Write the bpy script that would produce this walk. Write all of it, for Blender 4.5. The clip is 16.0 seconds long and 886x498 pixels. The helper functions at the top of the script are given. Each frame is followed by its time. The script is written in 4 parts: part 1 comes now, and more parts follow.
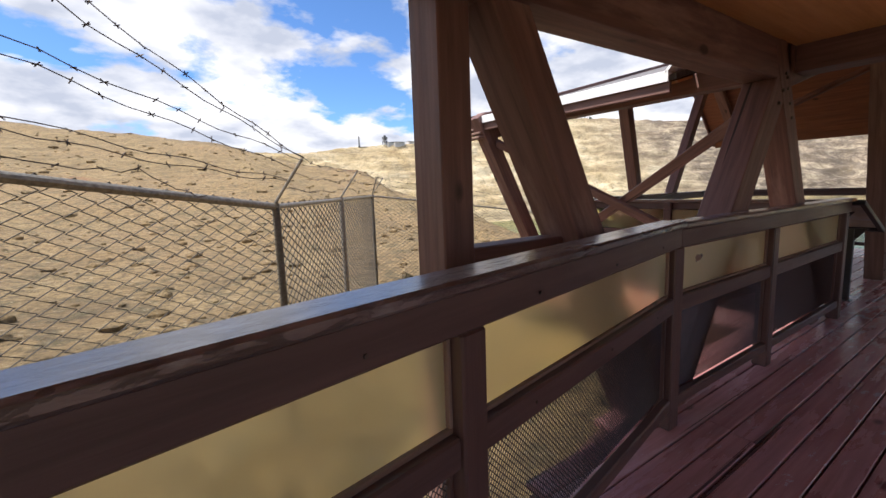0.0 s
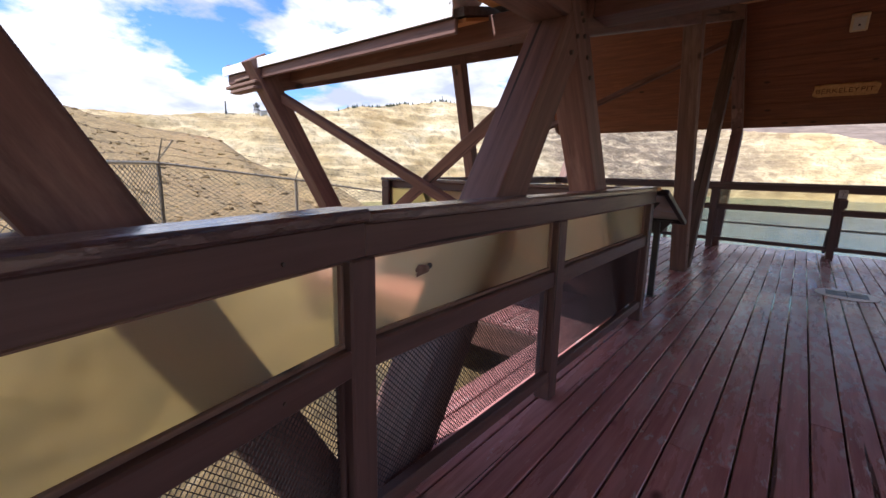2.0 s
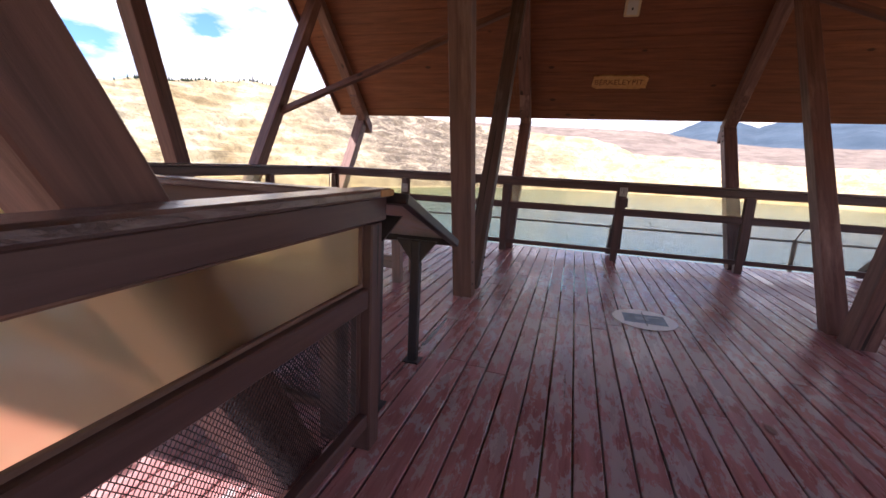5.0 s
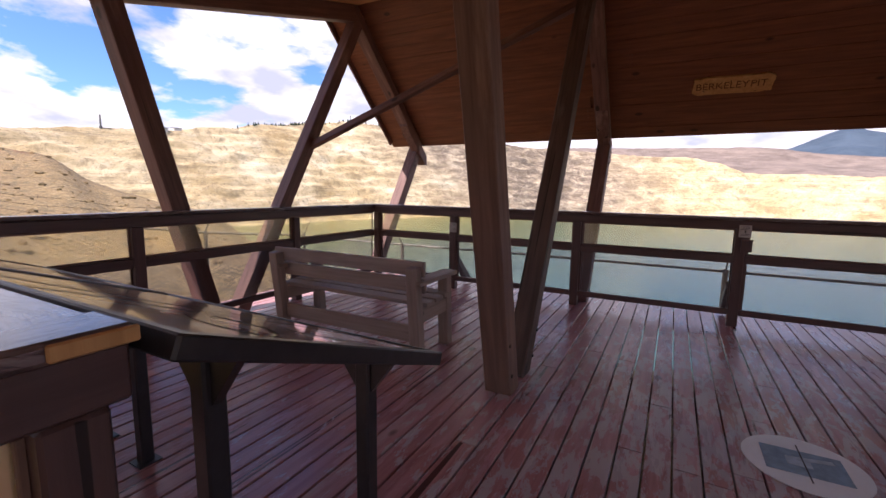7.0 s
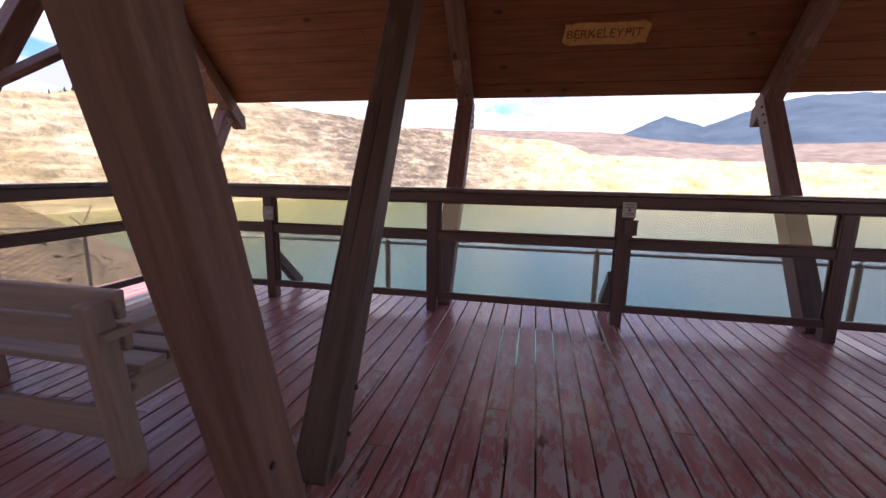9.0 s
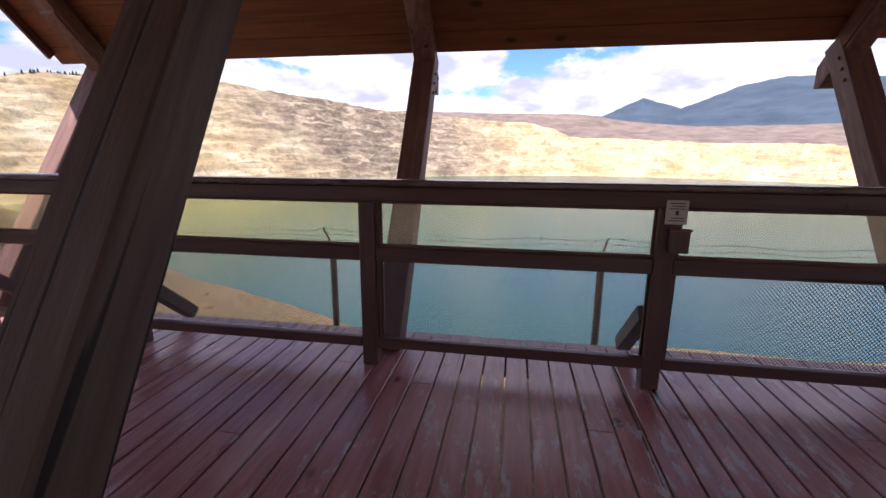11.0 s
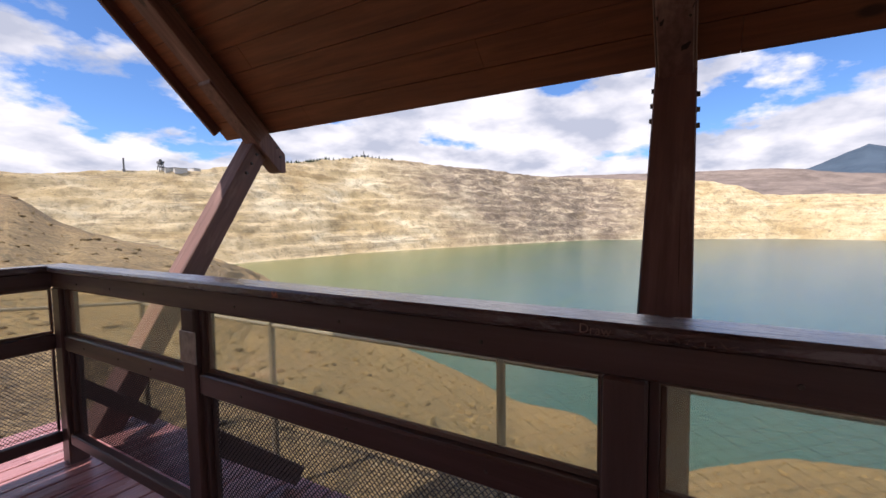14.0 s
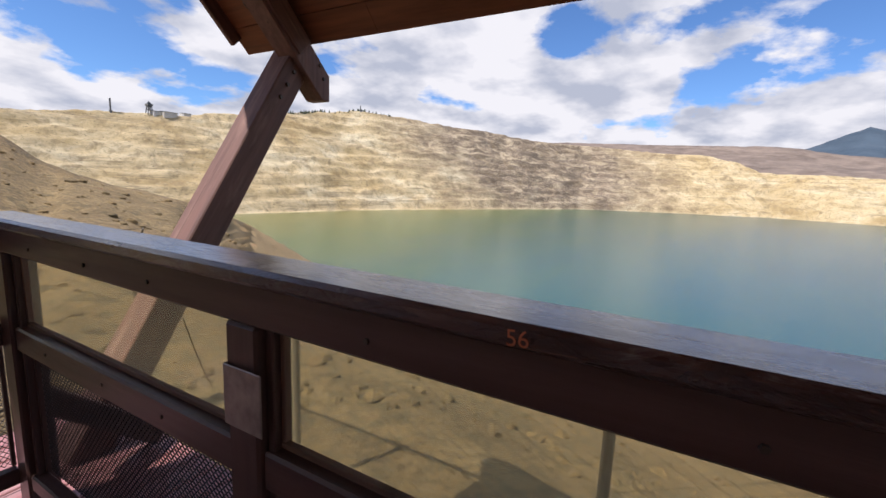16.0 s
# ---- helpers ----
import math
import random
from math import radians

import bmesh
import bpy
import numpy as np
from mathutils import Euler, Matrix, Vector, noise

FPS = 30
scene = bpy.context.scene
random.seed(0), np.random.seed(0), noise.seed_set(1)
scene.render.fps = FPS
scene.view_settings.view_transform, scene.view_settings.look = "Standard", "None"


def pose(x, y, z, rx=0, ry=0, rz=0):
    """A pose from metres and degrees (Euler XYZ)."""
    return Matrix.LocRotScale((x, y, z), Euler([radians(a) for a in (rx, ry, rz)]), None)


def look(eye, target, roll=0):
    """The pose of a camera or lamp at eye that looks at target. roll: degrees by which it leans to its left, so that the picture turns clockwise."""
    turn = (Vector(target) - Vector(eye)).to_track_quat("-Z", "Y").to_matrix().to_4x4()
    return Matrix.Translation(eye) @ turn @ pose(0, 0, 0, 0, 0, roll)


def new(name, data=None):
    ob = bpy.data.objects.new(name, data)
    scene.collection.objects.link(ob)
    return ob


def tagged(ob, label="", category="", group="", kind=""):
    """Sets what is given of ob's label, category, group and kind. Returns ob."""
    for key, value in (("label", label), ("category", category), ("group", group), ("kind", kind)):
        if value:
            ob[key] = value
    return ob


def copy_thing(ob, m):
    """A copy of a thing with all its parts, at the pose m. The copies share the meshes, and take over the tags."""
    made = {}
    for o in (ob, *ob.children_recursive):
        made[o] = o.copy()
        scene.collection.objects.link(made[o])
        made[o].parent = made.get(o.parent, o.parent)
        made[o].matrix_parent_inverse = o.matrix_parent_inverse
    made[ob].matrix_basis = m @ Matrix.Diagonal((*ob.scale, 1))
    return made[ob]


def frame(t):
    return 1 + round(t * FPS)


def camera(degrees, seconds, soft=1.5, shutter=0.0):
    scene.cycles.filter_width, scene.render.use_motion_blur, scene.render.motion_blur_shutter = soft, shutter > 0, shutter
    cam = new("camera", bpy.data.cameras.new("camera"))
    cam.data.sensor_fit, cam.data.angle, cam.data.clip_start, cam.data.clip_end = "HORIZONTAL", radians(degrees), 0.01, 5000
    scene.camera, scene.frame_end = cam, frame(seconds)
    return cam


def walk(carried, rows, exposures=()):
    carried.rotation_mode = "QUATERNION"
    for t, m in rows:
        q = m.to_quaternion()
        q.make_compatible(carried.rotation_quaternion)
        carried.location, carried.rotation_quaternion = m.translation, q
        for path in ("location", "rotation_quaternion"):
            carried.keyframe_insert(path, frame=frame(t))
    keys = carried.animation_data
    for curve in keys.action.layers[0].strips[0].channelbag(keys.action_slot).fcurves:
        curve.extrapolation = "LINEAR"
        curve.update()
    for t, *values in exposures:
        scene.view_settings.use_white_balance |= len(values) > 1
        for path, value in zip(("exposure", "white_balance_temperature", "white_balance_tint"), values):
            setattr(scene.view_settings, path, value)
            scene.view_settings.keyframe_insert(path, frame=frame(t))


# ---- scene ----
cam = camera(91.7, 16.0)
PATH = [
    (0, (0.836, 1.099, 1.3), (1.967, 2.725, 1.025), -2.0),
    (0.5, (1.145, 1.091, 1.294), (2.381, 2.64, 1.024), -0.3),
    (1, (1.469, 1.157, 1.27), (2.852, 2.572, 0.976), 1.0),
    (1.5, (1.87, 1.173, 1.232), (3.32, 2.511, 0.904), 0.1),
    (2, (2.271, 1.268, 1.215), (3.789, 2.517, 0.845), 1.1),
    (2.5, (2.645, 1.33, 1.229), (4.296, 2.401, 0.874), 1.5),
    (3, (3.014, 1.361, 1.226), (4.684, 2.397, 0.853), 2.0),
    (3.5, (3.379, 1.414, 1.204), (5.205, 2.136, 0.826), 3.6),
    (4, (3.738, 1.425, 1.195), (5.629, 1.953, 0.812), 3.3),
    (6.5, (5.414, 1.492, 1.274), (7.232, 2.258, 0.944), -0.3),
    (7, (5.70, 1.428, 1.305), (7.45, 2.359, 1.032), 0.9),
    (7.5, (6.061, 1.513, 1.23), (7.813, 2.442, 0.972), 1.5),
    (8, (6.444, 1.467, 1.212), (8.259, 2.263, 0.943), 1.3),
    (8.5, (6.802, 1.477, 1.199), (8.679, 2.073, 0.852), 2.8),
    (9, (7.135, 1.528, 1.227), (9.061, 1.932, 0.871), 0.9),
    (9.5, (7.45, 1.501, 1.198), (9.371, 1.899, 0.806), 0.6),
    (10, (7.809, 1.538, 1.216), (9.734, 1.905, 0.816), 1.0),
    (12.5, (9.224, 1.643, 1.217), (11.155, 1.923, 0.779), -0.8),
    (13, (9.411, 1.847, 1.247), (11.343, 2.269, 0.943), -1.4),
    (13.5, (9.619, 2.056, 1.264), (11.489, 2.733, 1.061), -1.0),
    (14, (9.787, 2.265, 1.297), (11.514, 3.265, 1.165), -0.8),
    (14.5, (9.924, 2.545, 1.307), (11.649, 3.554, 1.217), -1.0),
    (15, (10.102, 2.737, 1.265), (11.805, 3.779, 1.149), -0.2),
    (15.5, (10.153, 3.015, 1.233), (11.79, 4.149, 1.052), 2.1),
    (16, (10.218, 3.25, 1.249), (11.947, 4.209, 0.941), 2.3),
]
walk(cam, [(t, look(e, g, r)) for t, e, g, r in PATH],
     [(0, 0.72, 6500, 13), (1.5, 0.92, 6250, 15), (2.5, 1.07, 6150, 17), (3.5, 1.60, 6300, 20), (4.2, 1.65, 6350, 21), (6.5, 0.98, 6500, 25), (8, 0.98, 6500, 26), (9, 1.25, 6450, 26),
      (9.5, 1.38, 6450, 26), (10, 1.22, 6450, 26), (12.5, 0.80, 6400, 22), (13.5, 0.64, 6450, 20), (14.5, 0.52, 6520, 17), (16, 0.38, 6480, 16)])

# ---------------------------------------------------------------- light
SUN_AZ, SUN_EL = radians(154), radians(58)
world = bpy.data.worlds.new("world")
world.use_nodes = True
scene.world = world
wt = world.node_tree
for n in list(wt.nodes):
    wt.nodes.remove(n)


def wn(kind, operation="ADD"):
    n = wt.nodes.new(kind)
    n.operation = operation
    return n


w_out = wt.nodes.new("ShaderNodeOutputWorld")
w_bg = wt.nodes.new("ShaderNodeBackground")
w_sky = wt.nodes.new("ShaderNodeTexSky")
w_sky.sky_type, w_sky.sun_disc = "NISHITA", False
w_sky.sun_elevation, w_sky.sun_rotation = SUN_EL, math.pi / 2 - SUN_AZ
w_sky.altitude, w_sky.air_density, w_sky.dust_density, w_sky.ozone_density = 1600, 1.0, 0.6, 2.5
w_tc = wt.nodes.new("ShaderNodeTexCoord")
w_sep = wt.nodes.new("ShaderNodeSeparateXYZ")
wt.links.new(w_tc.outputs["Generated"], w_sep.inputs[0])
w_zz = wn("ShaderNodeMath", operation="MAXIMUM")
wt.links.new(w_sep.outputs[2], w_zz.inputs[0])
w_zz.inputs[1].default_value = 0.0
w_za = wn("ShaderNodeMath", operation="ADD")
wt.links.new(w_zz.outputs[0], w_za.inputs[0])
w_za.inputs[1].default_value = 0.27
w_div = wt.nodes.new("ShaderNodeVectorMath")
w_div.operation = "DIVIDE"
w_cmb = wt.nodes.new("ShaderNodeCombineXYZ")
wt.links.new(w_za.outputs[0], w_cmb.inputs[0])
wt.links.new(w_za.outputs[0], w_cmb.inputs[1])
w_cmb.inputs[2].default_value = 0.55
wt.links.new(w_tc.outputs["Generated"], w_div.inputs[0])
wt.links.new(w_cmb.outputs[0], w_div.inputs[1])
w_off = wt.nodes.new("ShaderNodeVectorMath")
w_off.operation = "ADD"
w_off.inputs[1].default_value = (3.1, 1.7, 0.4)
wt.links.new(w_div.outputs[0], w_off.inputs[0])
w_n1 = wt.nodes.new("ShaderNodeTexNoise")
w_n1.inputs["Scale"].default_value, w_n1.inputs["Detail"].default_value = 1.5, 11.0
w_n1.inputs["Roughness"].default_value, w_n1.inputs["Distortion"].default_value = 0.55, 0.1
wt.links.new(w_off.outputs[0], w_n1.inputs["Vector"])
w_r1 = wt.nodes.new("ShaderNodeValToRGB")
w_r1.color_ramp.elements[0].position, w_r1.color_ramp.elements[1].position = 0.478, 0.535
wt.links.new(w_n1.outputs[0], w_r1.inputs[0])
# more cloud towards the horizon
w_hz = wt.nodes.new("ShaderNodeMapRange")
w_hz.inputs[1].default_value, w_hz.inputs[2].default_value = 0.05, 0.34
w_hz.inputs[3].default_value, w_hz.inputs[4].default_value = 0.17, 0.0
wt.links.new(w_sep.outputs[2], w_hz.inputs[0])
w_add = wn("ShaderNodeMath", operation="ADD")
wt.links.new(w_n1.outputs[0], w_add.inputs[0])
wt.links.new(w_hz.outputs[0], w_add.inputs[1])
wt.links.new(w_add.outputs[0], w_r1.inputs[0])
# grey undersides of the clouds
w_n2 = wt.nodes.new("ShaderNodeTexNoise")
w_n2.inputs["Scale"].default_value, w_n2.inputs["Detail"].default_value = 3.2, 8.0
wt.links.new(w_off.outputs[0], w_n2.inputs["Vector"])
w_r2 = wt.nodes.new("ShaderNodeValToRGB")
w_r2.color_ramp.elements[0].position, w_r2.color_ramp.elements[1].position = 0.36, 0.56
w_r2.color_ramp.elements[0].color = (3.7, 4.1, 4.9, 1)
w_r2.color_ramp.elements[1].color = (6.8, 6.95, 7.2, 1)
wt.links.new(w_n2.outputs[0], w_r2.inputs[0])
w_deep = wt.nodes.new("ShaderNodeMix")
w_deep.data_type, w_deep.blend_type = "RGBA", "MULTIPLY"
w_deep.inputs[0].default_value = 1.0
w_deep.inputs[7].default_value = (0.72, 1.0, 1.28, 1)
wt.links.new(w_sky.outputs[0], w_deep.inputs[6])
w_mix = wt.nodes.new("ShaderNodeMix")
w_mix.data_type = "RGBA"
wt.links.new(w_r1.outputs[0], w_mix.inputs[0])
wt.links.new(w_deep.outputs[2], w_mix.inputs[6])
wt.links.new(w_r2.outputs[0], w_mix.inputs[7])
wt.links.new(w_mix.outputs[2], w_bg.inputs[0])
w_bg.inputs[1].default_value = 0.10
wt.links.new(w_bg.outputs[0], w_out.inputs[0])

sun = new("sun", bpy.data.lights.new("sun", "SUN"))
sun.data.energy, sun.data.angle, sun.data.color = 4.4, radians(0.6), (1.0, 0.95, 0.86)
sun.matrix_world = look((0, 0, 30), (-math.cos(SUN_AZ) * math.cos(SUN_EL), -math.sin(SUN_AZ) * math.cos(SUN_EL), 30 - math.sin(SUN_EL)))


# ---------------------------------------------------------------- materials
def mat(name, rough=0.7, metal=0.0):
    m = bpy.data.materials.new(name)
    m.use_nodes = True
    b = m.node_tree.nodes["Principled BSDF"]
    b.inputs["Roughness"].default_value, b.inputs["Metallic"].default_value = rough, metal
    return m, m.node_tree, b


def coords(t, scale=(1, 1, 1), out="Object", vary=True):
    """Texture coordinates, shifted at random from object to object."""
    c = t.nodes.new("ShaderNodeTexCoord")
    mp = t.nodes.new("ShaderNodeMapping")
    mp.inputs["Scale"].default_value = scale
    t.links.new(c.outputs[out], mp.inputs["Vector"])
    if vary:
        oi = t.nodes.new("ShaderNodeObjectInfo")
        ml = t.nodes.new("ShaderNodeMath")
        ml.operation = "MULTIPLY"
        ml.inputs[1].default_value = 57.0
        t.links.new(oi.outputs["Random"], ml.inputs[0])
        t.links.new(ml.outputs[0], mp.inputs["Location"])
    return mp.outputs[0]


def noise_tex(t, vec, scale, detail=5, rough=0.55, dist=0.0):
    n = t.nodes.new("ShaderNodeTexNoise")
    for k, v in (("Scale", scale), ("Detail", detail), ("Roughness", rough), ("Distortion", dist)):
        n.inputs[k].default_value = v
    t.links.new(vec, n.inputs["Vector"])
    return n.outputs[0]


def ramp(t, fac, stops):
    r = t.nodes.new("ShaderNodeValToRGB")
    e = r.color_ramp.elements
    while len(e) < len(stops):
        e.new(0.5)
    for i, (p, c) in enumerate(stops):
        e[i].position = p
        e[i].color = (*c, 1) if len(c) == 3 else c
    t.links.new(fac, r.inputs[0])
    return r.outputs[0]


def grey(v):
    return (v, v, v)


def blend(t, fac, a, b, mode="MIX"):
    m = t.nodes.new("ShaderNodeMix")
    m.data_type, m.blend_type = "RGBA", mode
    for s, v in ((0, fac), (6, a), (7, b)):
        if isinstance(v, (int, float)):
            m.inputs[s].default_value = v
        elif isinstance(v, tuple):
            m.inputs[s].default_value = (*v, 1)
        else:
            t.links.new(v, m.inputs[s])
    return m.outputs[2]


def bump(t, b, height, strength=0.4, dist=0.01):
    n = t.nodes.new("ShaderNodeBump")
    n.inputs["Strength"].default_value, n.inputs["Distance"].default_value = strength, dist
    t.links.new(height, n.inputs["Height"])
    t.links.new(n.outputs[0], b.inputs["Normal"])


def timber(name, dark, light, worn, rough=0.65, axis=2, wear=0.5, knots=True, relief=0.006, checks=True):
    """Stained timber with grain along one local axis, checks, knots and worn patches."""
    m, t, b = mat(name, rough)
    sc = [9.0, 9.0, 9.0]
    sc[axis] = 0.55
    v = coords(t, tuple(sc))
    g = noise_tex(t, v, 3.0, 7, 0.6, 0.3)
    base = ramp(t, g, [(0.3, dark), (0.68, light)])
    sc2 = [2.0, 2.0, 2.0]
    sc2[axis] = 0.35
    v2 = coords(t, tuple(sc2))
    w = noise_tex(t, v2, 1.6, 8, 0.68)
    wf = ramp(t, w, [(wear, grey(0.0)), (wear + 0.16, grey(1.0))])
    col = blend(t, wf, base, worn)
    sc3 = [24.0, 24.0, 24.0]
    sc3[axis] = 0.5
    ck = noise_tex(t, coords(t, tuple(sc3)), 1.0, 2, 0.4, 0.4)
    ckf = ramp(t, ck, [(0.275, grey(0.0)), (0.295, grey(1.0))])
    if checks:
        col = blend(t, ckf, tuple(c * 0.25 for c in dark), col)
    if knots:
        vo = t.nodes.new("ShaderNodeTexVoronoi")
        sk = [3.2, 3.2, 3.2]
        sk[axis] = 1.7
        t.links.new(coords(t, tuple(sk)), vo.inputs["Vector"])
        vo.inputs["Scale"].default_value = 1.0
        kf = ramp(t, vo.outputs["Distance"], [(0.06, grey(1.0)), (0.10, grey(0.0))])
        col = blend(t, kf, col, tuple(c * 0.45 for c in dark))
    t.links.new(col, b.inputs["Base Color"])
    h = blend(t, 0.5, g, ckf)
    if relief > 0.008:
        h = blend(t, 0.6, h, noise_tex(t, coords(t, (22, 22, 5)), 1.0, 7, 0.7))
    bump(t, b, h, 0.5, relief)
    rr = ramp(t, w, [(0.35, grey(rough - 0.12)), (0.7, grey(min(1, rough + 0.15)))])
    t.links.new(rr, b.inputs["Roughness"])
    return m


TIMBER = timber("brown_timber", (0.095, 0.048, 0.041), (0.20, 0.103, 0.086), (0.34, 0.22, 0.19), 0.60, 2, 0.56, relief=0.010)
TIMBER_GREY = timber("weathered_timber", (0.120, 0.070, 0.054), (0.22, 0.132, 0.102), (0.33, 0.24, 0.20), 0.70, 2, 0.57)
TIMBER_SPLIT = timber("split_dark_timber", (0.050, 0.033, 0.028), (0.120, 0.080, 0.066), (0.25, 0.20, 0.18), 0.7, 2, 0.54, relief=0.012)
RAIL = timber("rail_paint", (0.070, 0.038, 0.035), (0.115, 0.064, 0.058), (0.20, 0.13, 0.11), 0.42, 2, 0.66, knots=False)
CAP = timber("rail_cap_paint", (0.075, 0.042, 0.042), (0.13, 0.075, 0.072), (0.27, 0.21, 0.20), 0.30, 2, 0.53, knots=False, relief=0.022)
CAP.node_tree.nodes["Principled BSDF"].inputs["Coat Weight"].default_value = 1.0
CAP.node_tree.nodes["Principled BSDF"].inputs["Coat Roughness"].default_value = 0.22
# flaking paint on the caps
t_, b_ = CAP.node_tree, CAP.node_tree.nodes["Principled BSDF"]
bn_ = b_.inputs["Normal"].links[0].from_node
flake_ = ramp(t_, noise_tex(t_, coords(t_, (24, 24, 7)), 1.0, 8, 0.72, 0.7), [(0.45, grey(0)), (0.53, grey(1))])
t_.links.new(blend(t_, 0.65, bn_.inputs["Height"].links[0].from_socket, flake_), bn_.inputs["Height"])
bn_.inputs["Strength"].default_value = 0.75
t_.links.new(blend(t_, ramp(t_, noise_tex(t_, coords(t_, (24, 24, 7)), 1.0, 8, 0.72, 0.7), [(0.57, grey(0)), (0.62, grey(0.6))]), b_.inputs["Base Color"].links[0].from_socket, (0.22, 0.19, 0.19)), b_.inputs["Base Color"])
BENCH = timber("bench_paint", (0.25, 0.19, 0.165), (0.37, 0.29, 0.25), (0.45, 0.38, 0.34), 0.6, 2, 0.62)
DECK = timber("deck_stain", (0.30, 0.132, 0.134), (0.48, 0.235, 0.238), (0.56, 0.40, 0.40), 0.28, 2, 0.58)
# worn flakes along the middle, spread wide and pale to paint in sky sheen too
t_, b_ = DECK.node_tree, DECK.node_tree.nodes["Principled BSDF"]
g_ = t_.nodes.new("ShaderNodeNewGeometry")
d_ = t_.nodes.new("ShaderNodeVectorMath")
d_.operation = "DISTANCE"
s_ = t_.nodes.new("ShaderNodeVectorMath")
s_.operation = "MULTIPLY"
s_.inputs[1].default_value = (0.62, 1.0, 1.0)
t_.links.new(g_.outputs["Position"], s_.inputs[0])
t_.links.new(s_.outputs[0], d_.inputs[0])
d_.inputs[1].default_value = (7.6 * 0.62, 0.95, 0)
r_ = t_.nodes.new("ShaderNodeMapRange")
r_.inputs[1].default_value, r_.inputs[2].default_value = 2.6, 0.4
r_.inputs[3].default_value, r_.inputs[4].default_value = -0.08, 0.085
t_.links.new(d_.outputs["Value"], r_.inputs[0])
f_ = noise_tex(t_, coords(t_, (14, 14, 5)), 1.0, 9, 0.72, 0.3)
a_ = t_.nodes.new("ShaderNodeMath")
t_.links.new(f_, a_.inputs[0])
t_.links.new(r_.outputs[0], a_.inputs[1])
old_ = b_.inputs["Base Color"].links[0].from_socket
t_.links.new(blend(t_, ramp(t_, a_.outputs[0], [(0.545, grey(0)), (0.57, grey(0.8))]), old_, (0.46, 0.42, 0.44)), b_.inputs["Base Color"])
SKIRT = timber("ceiling_cedar", (0.135, 0.045, 0.020), (0.24, 0.084, 0.036), (0.31, 0.125, 0.058), 0.6, 1, 0.60, checks=False)
PLY = timber("soffit_plywood", (0.50, 0.245, 0.092), (0.64, 0.335, 0.135), (0.68, 0.39, 0.175), 0.6, 0, 0.6, checks=False)
SIGNWOOD = timber("sign_wood", (0.42, 0.21, 0.07), (0.58, 0.33, 0.13), (0.65, 0.42, 0.20), 0.55, 2, 0.6, knots=False)


def plain(name, col, rough=0.6, metal=0.0, var=0.25, scale=30.0):
    m, t, b = mat(name, rough, metal)
    n = noise_tex(t, coords(t), scale, 6)
    c = ramp(t, n, [(0.3, tuple(x * (1 - var) for x in col)), (0.7, tuple(min(1, x * (1 + var)) for x in col))])
    t.links.new(c, b.inputs["Base Color"])
    bump(t, b, n, 0.15, 0.002)
    return m


FABRIC = plain("weathered_wire_fabric", (0.028, 0.022, 0.016), 0.75, 0.0)
GALV = plain("galvanised_steel", (0.34, 0.31, 0.26), 0.5, 0.7, 0.3, 40)
RUST = plain("rusty_barbed_wire", (0.10, 0.075, 0.06), 0.7, 0.5)
MESHMETAL = plain("expanded_metal", (0.045, 0.030, 0.030), 0.5, 0.2)
BLACK = plain("black_powder_coat", (0.022, 0.020, 0.022), 0.38)
FLASH = plain("pale_flashing", (0.80, 0.81, 0.82), 0.45, 0.1, 0.12)
ROOFING = plain("grey_roofing", (0.16, 0.15, 0.15), 0.85)
BOLT = plain("bolt_steel", (0.12, 0.10, 0.09), 0.5, 0.8)
PAPER = plain("notice_paper", (0.55, 0.53, 0.50), 0.6, 0, 0.06)
INK = plain("ink", (0.05, 0.05, 0.055), 0.7, 0, 0.1)
PLATE = plain("metal_plate", (0.33, 0.30, 0.28), 0.45, 0.6)
SCRATCH = plain("scratched_wood", (0.50, 0.17, 0.10), 0.8)
SCRATCH_PALE = plain("pale_scratch", (0.24, 0.15, 0.13), 0.8)
CARVED = plain("carved_letters", (0.16, 0.06, 0.02), 0.8)
PLASTIC = plain("ivory_plastic", (0.62, 0.50, 0.33), 0.5, 0, 0.06)
LEAF = plain("pine_foliage", (0.035, 0.055, 0.03), 0.9, 0, 0.4, 2)
STEEL_FAR = plain("dark_far_steel", (0.13, 0.135, 0.14), 0.8)
SHED = plain("far_shed_wall", (0.55, 0.54, 0.52), 0.8)


def paint_disc():
    m, t, b = mat("worn_white_paint", 0.30)
    v = coords(t)
    n = noise_tex(t, v, 9.0, 8, 0.7)
    c = ramp(t, n, [(0.24, (0.45, 0.38, 0.38)), (0.31, (0.78, 0.80, 0.82)), (0.7, (0.84, 0.86, 0.88))])
    t.links.new(c, b.inputs["Base Color"])
    return m


DISC = paint_disc()
EMBLEM = plain("worn_blue_paint", (0.20, 0.31, 0.42), 0.5, 0, 0.35, 12)
EMBLEM_PALE = plain("faded_blue_paint", (0.42, 0.54, 0.62), 0.5, 0, 0.25, 14)


